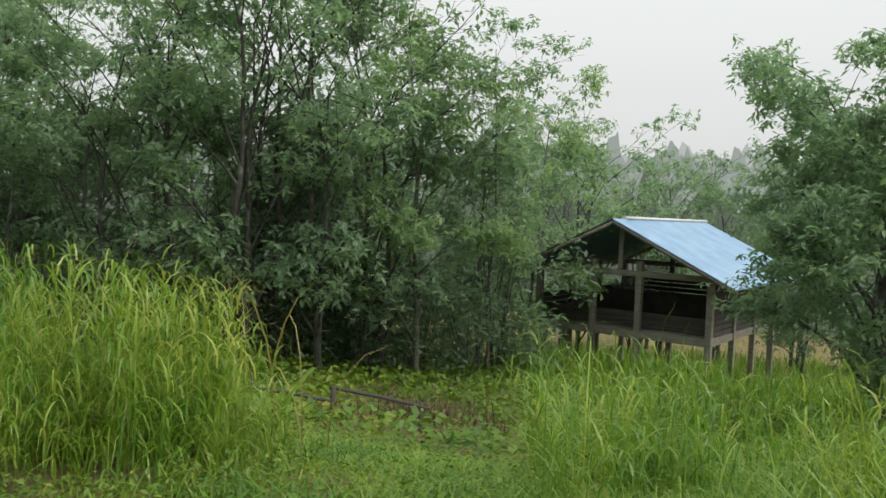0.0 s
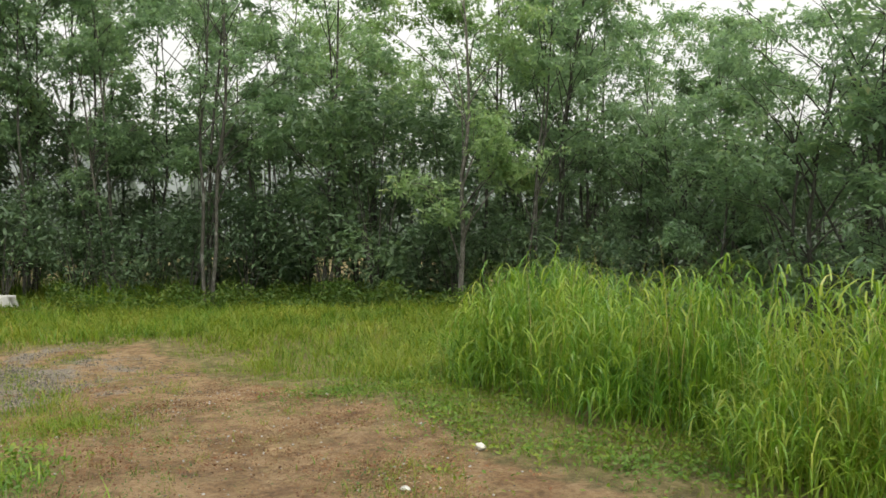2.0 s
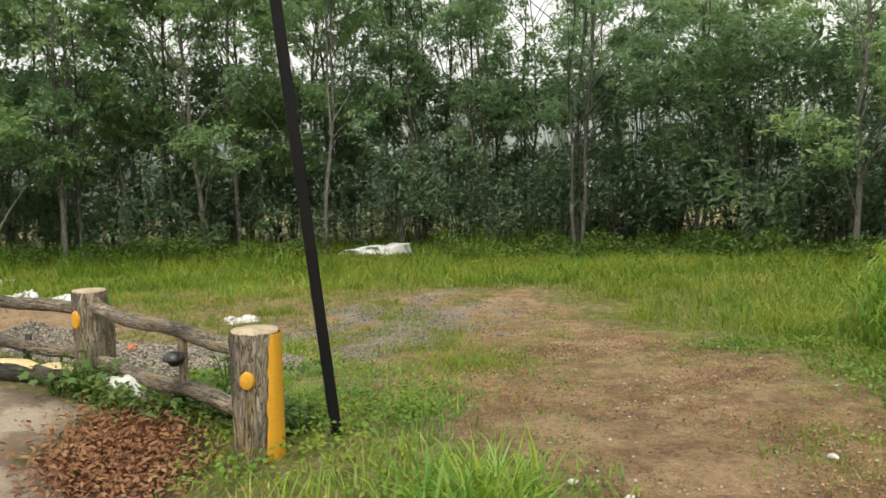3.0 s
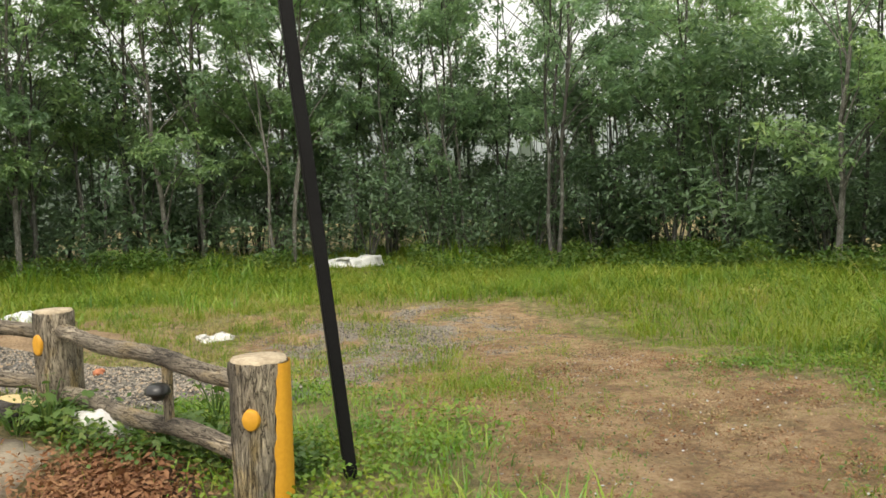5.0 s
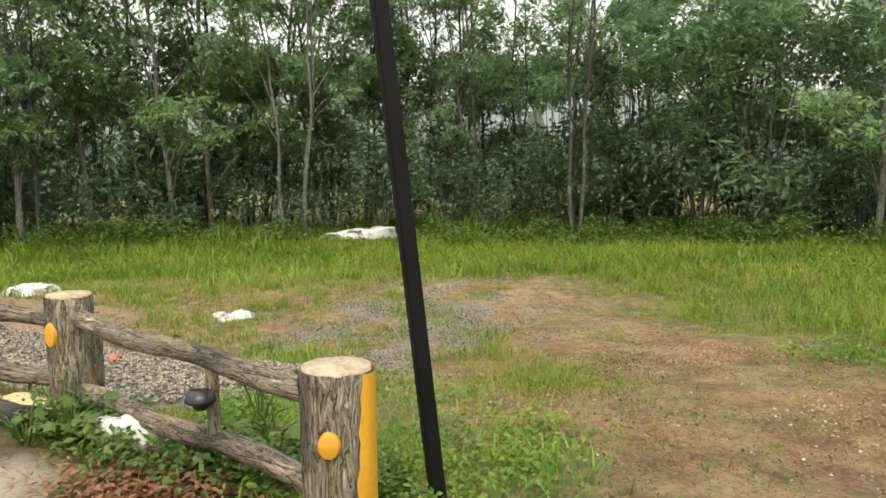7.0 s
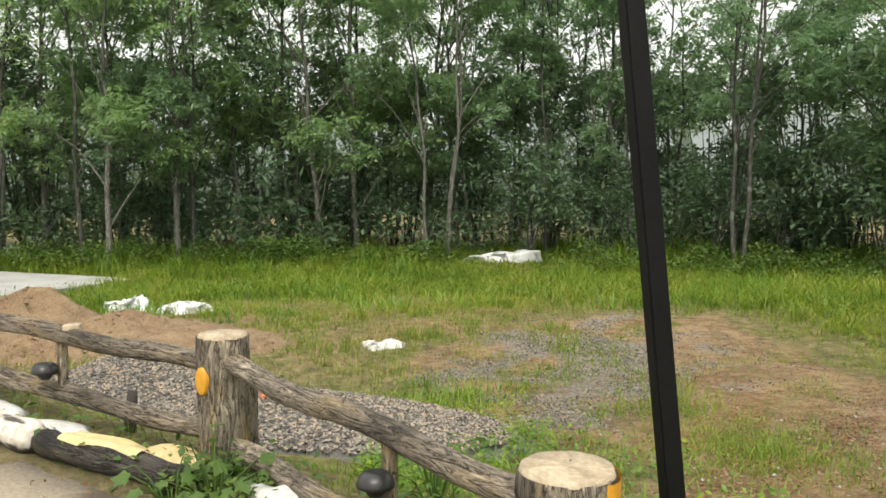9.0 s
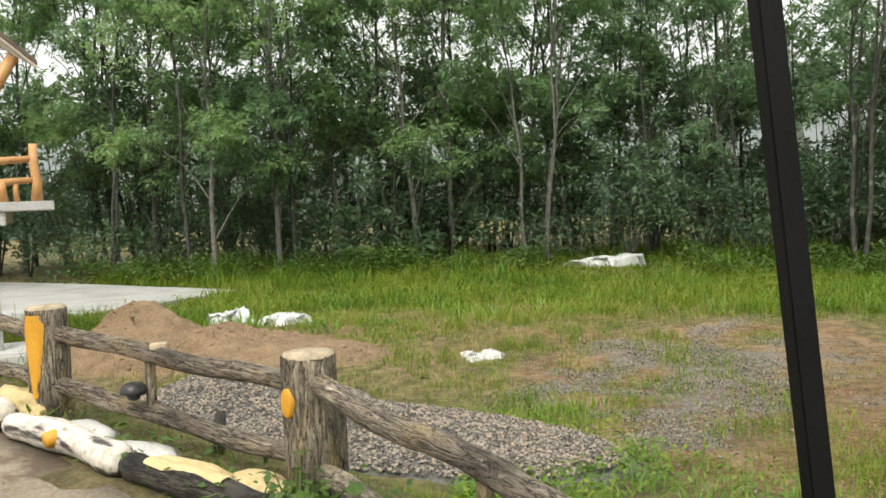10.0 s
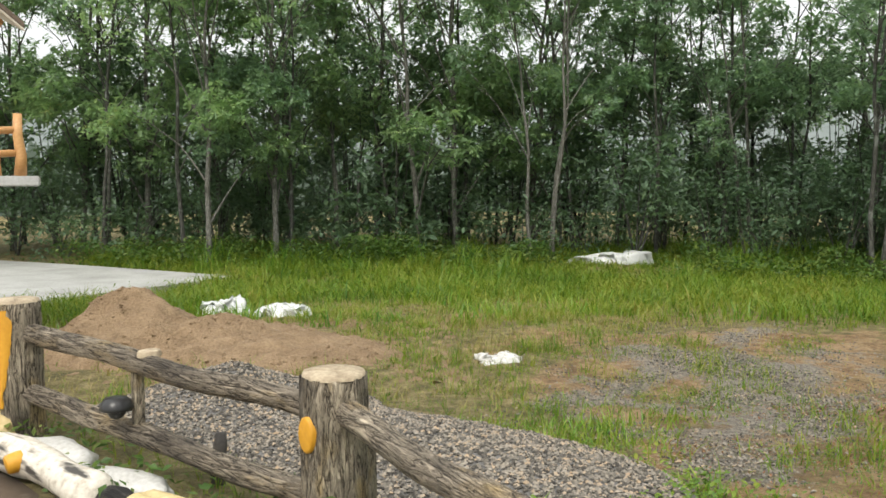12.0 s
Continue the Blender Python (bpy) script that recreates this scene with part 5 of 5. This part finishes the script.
# ---- plastic sheets and rag ----
def crumpled(name, label, category, p, sx, sy, h, seed, turn=0, mat=PLASTIC):
    n, m = 44, 30
    verts, faces = [], []
    for i in range(n + 1):
        for k in range(m + 1):
            u, w = i / n * 2 - 1, k / m * 2 - 1
            q = Vector((u * 2.2 + seed, w * 2.6, seed * 0.7))
            edge = max(0.0, 1 - max(abs(u), abs(w)) ** 6)
            fold = max(0.0, 1 - 3.0 * abs(noise.noise(q))) * 0.5 + max(0.0, 1 - 3.0 * abs(noise.noise(q * 2.1 + Vector((5, 1, 0))))) * 0.3
            z = h * edge * (0.15 + 0.7 * max(0.0, 0.5 + noise.noise(q * 0.55)) + 0.45 * fold)
            wob = Vector((noise.noise(q * 1.1), noise.noise(q * 1.1 + Vector((9, 3, 1))), 0))
            verts.append(Vector((u * sx * 0.5 + wob.x * sx * 0.35, w * sy * 0.5 + wob.y * sy * 0.3, max(z, -0.02))))
    for i in range(n):
        for k in range(m):
            a = i * (m + 1) + k
            faces.append((a, a + m + 1, a + m + 2, a + 1))
    ob = new(name, mesh_list(name, verts, faces, mat))
    ob.matrix_basis = pose(*p, 0, 0, turn)
    return tagged(ob, label, category)


def gz(x, y):
    return float(ground_z(x, y))


crumpled("plastic_sheet", "crumpled white plastic sheeting heaped in the meadow grass", "plastic sheet", (-24.5, 4.35, gz(-24.5, 4.35)), 0.8, 1.75, 0.38, 2.0, -12)
crumpled("plastic_sheet", "torn white plastic sheet in the grass by the sand", "plastic sheet", (-15.3, -3.35, gz(-15.3, -3.35)), 0.5, 0.66, 0.24, 5.3, 20)
crumpled("plastic_sheet", "flattened white plastic sheet in the grass", "plastic sheet", (-14.9, -2.5, gz(-14.9, -2.5)), 0.5, 0.68, 0.17, 7.0, 5)
crumpled("rag", "crumpled off-white rag on the ground", "rag", (-11.8, 0.1, gz(-11.8, 0.1)), 0.26, 0.34, 0.09, 9.0, 15, WHITE)


# ---- weeds, litter ----
def lobed_leaf(size, seed):
    rnd = random.Random(seed)
    v = [Vector((0, 0, 0))]
    k = 15
    for i in range(k):
        t = radians(-150 + 300 * i / (k - 1))
        r = size * (0.62 if i % 3 else 1.0) * rnd.uniform(0.9, 1.1) * (0.75 + 0.25 * math.cos(t))
        v.append(Vector((r * math.cos(t) + size * 0.4, r * math.sin(t), -0.12 * r * r / size + 0.02 * size * (-1) ** i)))
    f = [(0, i, i + 1) for i in range(1, k)]
    return mesh_list("leaf", v, f, WEED, False)


LOBED = [lobed_leaf(0.062, 1), lobed_leaf(0.045, 2), lobed_leaf(0.035, 3)]


def weed(p, leaves_n, height, spread, seed):
    rnd = random.Random(seed)
    w = thing("weed_plant", "leafy green climbing weed at the foot of the fence", "weed", pose(*p), "fence weeds")
    st = []
    for i in range(leaves_n):
        a, r, z = rnd.uniform(0, 6.28), spread * math.sqrt(rnd.random()), height * rnd.uniform(0.3, 1)
        e = Vector((math.cos(a) * r, math.sin(a) * r, z))
        st.append(tube([(0, 0, -0.03), e * 0.55 + Vector((0, 0, 0.03)), e], [0.005, 0.004, 0.002], 4, False))
        part("leaf", rnd.choice(LOBED), w, "", pose(*e, rnd.uniform(-30, 30), rnd.uniform(5, 50), math.degrees(a)))
    part("stem", mesh_list("stem", *joined(st), WEED), w)


for k, (s, n, cnt, h, sp) in enumerate(((-0.16, 0.22, 22, 0.32, 0.20), (-0.86, 0.16, 10, 0.16, 0.18), (-0.02, 0.30, 14, 0.22, 0.2), (-1.0, -0.15, 14, 0.22, 0.2), (-0.8, -0.35, 16, 0.30, 0.2))):
    q = along(s, n)
    weed((q.x, q.y, gz(q.x, q.y)), cnt, h, sp, 40 + k)

s, n = np.concatenate([rng.uniform(-1.7, 0.1, 5000), rng.uniform(0.1, 2.4, 1100)]), rng.normal(0.14, 0.15, 6100)
x, y = K2.x + U.x * s + N.x * n, K2.y + U.y * s + N.y * n
k = (~on_path(x, y)) & (lumps(x, y, 4.0, 1.0) > -0.35)
x, y = x[k], y[k]
c = np.stack([x, y, ground_z(x, y) + rng.uniform(0.0, 0.13, len(x))], 1)
stuff("fence_weeds", *leaves(rng, c, rng.uniform(0.02, 0.06, len(x)), 0.1, 0.6), WEED, "small weeds and moss between kerb and fence", "weeds")
x, y = rng.normal(-5.05, 0.36, 6500), rng.normal(-0.66, 0.19, 6500)
c = np.stack([x, y, np.maximum(ground_z(x, y), np.where(on_path(x, y), path_z(x, y) + 0.025, -9)) + rng.uniform(0.005, 0.05, len(x))], 1)
stuff("leaf_litter", *leaves(rng, c, 0.018 + 0.04 * rng.random(len(x)) ** 1.5, 0.0, 0.5), DEAD, "brown fallen leaves beside the path", "leaf litter")
x, y = rng.uniform(-6.6, -3.5, 500), rng.uniform(-2.6, -0.6, 500)
k = on_path(x, y)
x, y = x[k], y[k]
c = np.stack([x, y, path_z(x, y) + 0.03], 1)
stuff("path_litter", *leaves(rng, c, rng.uniform(0.012, 0.04, len(x)), 0.0, 0.4), DEAD, "bits of dead leaf on the concrete", "leaf litter")
x, y = rng.normal(-3.7, 0.16, 420), rng.normal(0.78, 0.14, 420)
stuff("grass_tuft", *blades(rng, x, y, ground_z(x, y), rng.uniform(0.2, 0.5, len(x)), rng.uniform(0.008, 0.016, len(x)), 0.6, 1.1, 4), TALL, "arching tuft of coarse grass in the verge", "grass")
x, y = rng.normal(-1.25, 0.7, 420), rng.normal(12.4, 0.35, 420)
stuff("dry_brush", *blades(rng, x, y, ground_z(x, y), rng.uniform(0.2, 0.6, len(x)), np.full(len(x), 0.014), 0.9, 0.5, 2), BRUSH, "brown dead brush lying in the lower field", "brush")

plant_leaf = thing("broad_leaf_plant", "plant with three broad upright green leaves", "plant", pose(-1.69, 5.84, gz(-1.69, 5.84)))
for k, (a, h, tilt) in enumerate(((20, 0.50, 12), (140, 0.40, 25), (260, 0.44, 30))):
    v, f = [], []
    for i in range(9):
        t = i / 8
        w = 0.075 * math.sin(math.pi * min(0.08 + t * 0.95, 1))
        zz, bend = 0.15 + h * t, 0.18 * t * t
        v += [Vector((bend + 0.02, -w, zz)), Vector((bend - 0.01, 0, zz)), Vector((bend + 0.02, w, zz))]
    for i in range(8):
        for j in (0, 1):
            f.append((i * 3 + j, i * 3 + j + 1, i * 3 + j + 4, i * 3 + j + 3))
    part("leaf", mesh_list("leaf", v, f, TALL), plant_leaf, "", pose(0, 0, 0, 0, tilt, a))
    part("stalk", mesh_list("stalk", *tube([(0, 0, -0.1), (0, 0, 0.25)], [0.015, 0.01], 6), WEED), plant_leaf, "", pose(0, 0, 0, 0, tilt, a))

# ---- old wooden fence on the lower field ----
low_fence = thing("wooden_fence", "weathered grey pole fence on the lower field", "fence", pose(-2.3, 11.0, gz(-2.3, 11.0)))
for dx, dy, h in ((0.0, 0.0, 0.62), (-1.1, -0.1, 0.6), (1.15, 0.7, 0.45)):
    b = gz(-2.3 + dx, 11 + dy) - gz(-2.3, 11.0)
    part("post", mesh_list("post", *tube([(dx, dy, b - 0.2), (dx, dy, b + h)], [0.04, 0.035], 8, True, 0.1, 2), DARKWOOD), low_fence)
for (ax, ay, az), (bx, by, bz) in (((-1.15, -0.14, 0.58), (0.05, 0, 0.40)), ((-0.05, 0.02, 0.60), (1.25, 0.72, 0.22)), ((-1.15, -0.1, 0.3), (0.0, 0.04, 0.2))):
    part("rail", mesh_list("rail", *tube([(ax, ay, az), ((ax + bx) / 2, (ay + by) / 2, (az + bz) / 2 + 0.02), (bx, by, bz)], [0.026, 0.028, 0.024], 7, True, 0.1, 4), DARKWOOD), low_fence)


# ---- blue-roofed shed ----
def build_shed():
    z0 = -2.95
    shed = thing("open_shed", "open raised wooden shed with a blue metal roof", "shed", pose(1.06, 25.98, z0, 0, 0, -31.9))
    W, D, FL, PL, RG = 5.4, 6.4, 1.2, 2.93, 4.44
    def board(name, x0, y0, za, x1, y1, zb, mat=SHEDWOOD, label=""):
        part(name, bevelled(name, [box(x0, y0, za, x1, y1, zb)], mat, 0.01), shed, label)
    board("floor", -0.05, -0.05, FL - 0.22, W + 0.05, D + 0.05, FL, SHEDWOOD)
    for x in (0.0, 1.85, 3.3, W):
        for y in (0.0, D):
            board("post", x - 0.09, y - 0.09, -0.9, x + 0.09, y + 0.09, PL if x in (0.0, W) else PL + 0.3)
    for y in (2.1, 4.2):
        for x in (0.0, W):
            board("post", x - 0.08, y - 0.08, -0.9, x + 0.08, y + 0.08, PL)
    for y in (-0.02, D + 0.02):
        board("tie_beam", -0.3, y - 0.05, PL - 0.15, W + 0.3, y + 0.05, PL + 0.02)
        board("king_post", W / 2 - 0.07, y - 0.06, PL + 0.02, W / 2 + 0.07, y + 0.06, RG - 0.1)
    for x in (0.0, W):
        board("wall_plate", x - 0.06, -0.1, PL - 0.02, x + 0.06, D + 0.1, PL + 0.12)
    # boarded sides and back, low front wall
    # dark back boards and partition carry the interior's shade in their colour
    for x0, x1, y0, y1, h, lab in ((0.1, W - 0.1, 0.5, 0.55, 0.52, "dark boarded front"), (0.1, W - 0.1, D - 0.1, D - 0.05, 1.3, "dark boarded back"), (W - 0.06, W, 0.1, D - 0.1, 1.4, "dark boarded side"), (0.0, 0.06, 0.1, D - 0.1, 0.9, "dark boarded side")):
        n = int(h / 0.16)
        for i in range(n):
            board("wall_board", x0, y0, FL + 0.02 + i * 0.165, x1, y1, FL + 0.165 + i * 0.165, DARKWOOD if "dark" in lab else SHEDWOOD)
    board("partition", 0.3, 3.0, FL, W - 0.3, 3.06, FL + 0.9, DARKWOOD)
    # corrugated roof, two slopes
    half, over = W / 2 + 0.9, 0.75
    drop = (RG - 2.70)
    for side in (-1, 1):
        v, f = [], []
        ny = 2 * int((D + 2 * over) / 0.19)
        for i in range(ny + 1):
            y = -over + (D + 2 * over) * i / ny
            r = 0.022 * (i % 2)
            for t in (0.0, 1.0):
                v.append(Vector((W / 2 + side * half * t, y, RG - drop * t + r)))
        for i in range(ny):
            f.append((2 * i, 2 * i + 1, 2 * i + 3, 2 * i + 2))
        o = len(v)
        v += [p - Vector((0, 0, 0.03)) for p in v]
        f += [tuple(o + i for i in q[::-1]) for q in list(f)]
        part("roof", mesh_list("roof", v, f, ROOF, False), shed, "corrugated blue metal sheets")
    part("ridge_cap", mesh_list("ridge_cap", *tube([(W / 2, -over + 0.9, RG + 0.03), (W / 2, D + over, RG + 0.03)], [0.09, 0.09], 8, True, 0, 1, 0.6), PLASTIC), shed, "white ridge capping")
    for side in (-1, 1):
        for y in (-over + 0.04, D + over - 0.04):
            a, b = Vector((W / 2, y, RG - 0.09)), Vector((W / 2 + side * half, y, RG - drop - 0.09))
            part("barge_board", mesh_list("barge_board", *tube([a, b], [0.06, 0.06], 4, True), SHEDWOOD), shed)
    lamp = thing("tube_lamp", "white fluorescent tube lamp hung in the shed", "lamp", shed.matrix_basis @ pose(3.55, 0.35, PL - 0.02))
    part("tube", mesh_list("tube", *tube([(-0.4, 0, 0), (0.4, 0, 0)], [0.035, 0.035], 10), WHITE), lamp)
    part("batten", bevelled("batten", [box(-0.45, -0.03, 0.035, 0.45, 0.03, 0.12)], WHITE, 0.006), lamp)


build_shed()


# ---- corner of the log house ----
def build_house():
    C = Vector((-12.3, -4.48, 1.28))
    R = Vector((0.40, -0.917, 0))
    ang = math.degrees(math.atan2(R.y, R.x))
    house = thing("log_house", "log house corner with a railed balcony of varnished logs", "house", pose(C.x, C.y, gz(C.x, C.y), 0, 0, ang))
    b = C.z - gz(C.x, C.y)
    part("balcony_slab", bevelled("balcony_slab", [box(0, -1.8, b - 0.02, 3.2, 0.0, b + 0.085)], SLAB, 0.012), house, "rough grey concrete slab")
    part("slab_beam", bevelled("slab_beam", [box(0.48, -1.7, b - 0.17, 0.9, -0.03, b - 0.02)], SLAB, 0.012), house)
    part("column", mesh_list("column", *tube([(0.72, -0.25, -0.3), (0.70, -0.25, 0.4), (0.68, -0.25, b - 0.16)], [0.14, 0.10, 0.085], 16, True, 0.03, 3), WHITE), house, "white rendered column")
    part("footing", bevelled("footing", [box(0.3, -0.75, -0.3, 1.3, 0.1, 0.2)], SLAB, 0.03), house)
    z = b + 0.085
    part("corner_post", mesh_list("corner_post", *tube([(0.17, -0.1, z), (0.155, -0.1, z + 0.2), (0.18, -0.1, z + 0.40), (0.175, -0.1, z + 0.62)], [0.06, 0.05, 0.046, 0.042], 14, True, 0.05, 5), HONEY), house)
    for zz, sd in ((0.46, 6), (0.23, 7)):
        part("rail", mesh_list("rail", *tube([(0.2, -0.1, z + zz), (0.7, -0.1, z + zz - 0.035), (1.4, -0.1, z + zz - 0.01), (3.1, -0.1, z + zz)], [0.036, 0.045, 0.05, 0.05], 12, True, 0.06, sd), HONEY), house)
    for i, x in enumerate((0.36, 0.5, 0.72, 0.88, 1.05, 1.25, 1.5, 1.8, 2.1, 2.4)):
        r = (0.03, 0.062, 0.04, 0.035, 0.05)[i % 5]
        part("baluster", mesh_list("baluster", *tube([(x, -0.1, z - 0.01), (x + 0.01, -0.1, z + 0.12), (x, -0.1, z + 0.23)], [r, r * 0.92, r * 0.95], 10, True, 0.06, i), HONEY), house)
    # roof corner: tip, rising away along the balcony
    tip = Vector((0.07, 0.15, b + 1.47))
    up = Vector((2.4, 0.0, 2.1))
    inn = Vector((0.35, -2.4, 0.55))
    for name, off, mat, th in (("soffit", 0.0, SOFFIT, 0.03), ("roof", 0.034, TILE, 0.06)):
        p = [tip, tip + up, tip + up + inn, tip + inn]
        v = [q + Vector((0, 0, off)) for q in p] + [q + Vector((0, 0, off + th)) for q in p]
        part(name, bevelled(name, [(v, [(3, 2, 1, 0), (4, 5, 6, 7), (0, 1, 5, 4), (1, 2, 6, 5), (2, 3, 7, 6), (3, 0, 4, 7)])], mat, 0.008), house)
    part("brace", mesh_list("brace", *tube([(0.75, -0.1, b + 1.0), (0.5, -0.05, b + 1.3), (0.3, 0.0, b + 1.62)], [0.08, 0.07, 0.06], 12, True, 0.05, 8), HONEY), house)
    part("roof_post", mesh_list("roof_post", *tube([(1.0, -0.2, z - 0.02), (0.98, -0.2, b + 1.2), (1.0, -0.2, b + 2.3)], [0.09, 0.08, 0.08], 12, True, 0.05, 9), HONEY), house)


build_house()

x, y = scatter(rng, 2600, -9, 0, 0.8, 4.2, lambda x, y: bare(x, y))
v, f = blades(rng, x, y, ground_z(x, y) + 0.03, rng.uniform(0.04, 0.16, len(x)), np.full(len(x), 0.004), 0.1, 0.1, 2)
k = len(v) // len(x)
mid = np.repeat(np.stack([x, y, ground_z(x, y) + 0.012], 1), k, 0)
off = v - mid
turn = np.repeat(rng.uniform(0, 2 * np.pi, len(x)), k)
v = mid + np.stack([np.cos(turn) * off[:, 2] + off[:, 0], np.sin(turn) * off[:, 2] + off[:, 1], 0.004 + 0.02 * np.abs(off[:, 0])], 1)
stuff("straw", v, f, DRY, "bits of dry straw and twig on the clay", "straw")

x, y = scatter(rng, 16000, -9, 0, 0.7, 4.3, lambda x, y: bare(x, y) * np.clip(0.5 + 0.6 * lumps(x, y, 2.1, 3), 0, 1))
stuff("fine_grit", *stones(rng, x, y, ground_z(x, y) + 0.004, 0.003 + 0.005 * rng.random(len(x)) ** 2), STONE, "fine grey grit trodden into the clay", "grit")

x, y = scatter(rng, 9000, -14.6, -10.9, -5.3, -0.2, lambda x, y: (sand_h(x, y) > 0.03) * np.clip(0.4 + 0.6 * lumps(x, y, 3.0, 2), 0.05, 1))
stuff("sand_clods", *stones(rng, x, y, ground_z(x, y) + sand_h(x, y) + 0.03, 0.006 + 0.03 * rng.random(len(x)) ** 4), SAND, "damp lumps on the sand heap", "sand")
x, y = np.array([-1.55, -1.42, -1.3, -1.75, -1.2, -2.1, -2.6]), np.array([5.5, 5.75, 5.3, 5.9, 5.6, 5.7, 5.9])
stuff("dead_stems", *blades(rng, x, y, ground_z(x, y), np.array([2.2, 2.0, 1.8, 2.1, 1.7, 1.9, 1.9]), np.full(7, 0.011), 0.15, 1.3, 8), DRY, "bent dead grass canes above the clump", "grass stems")
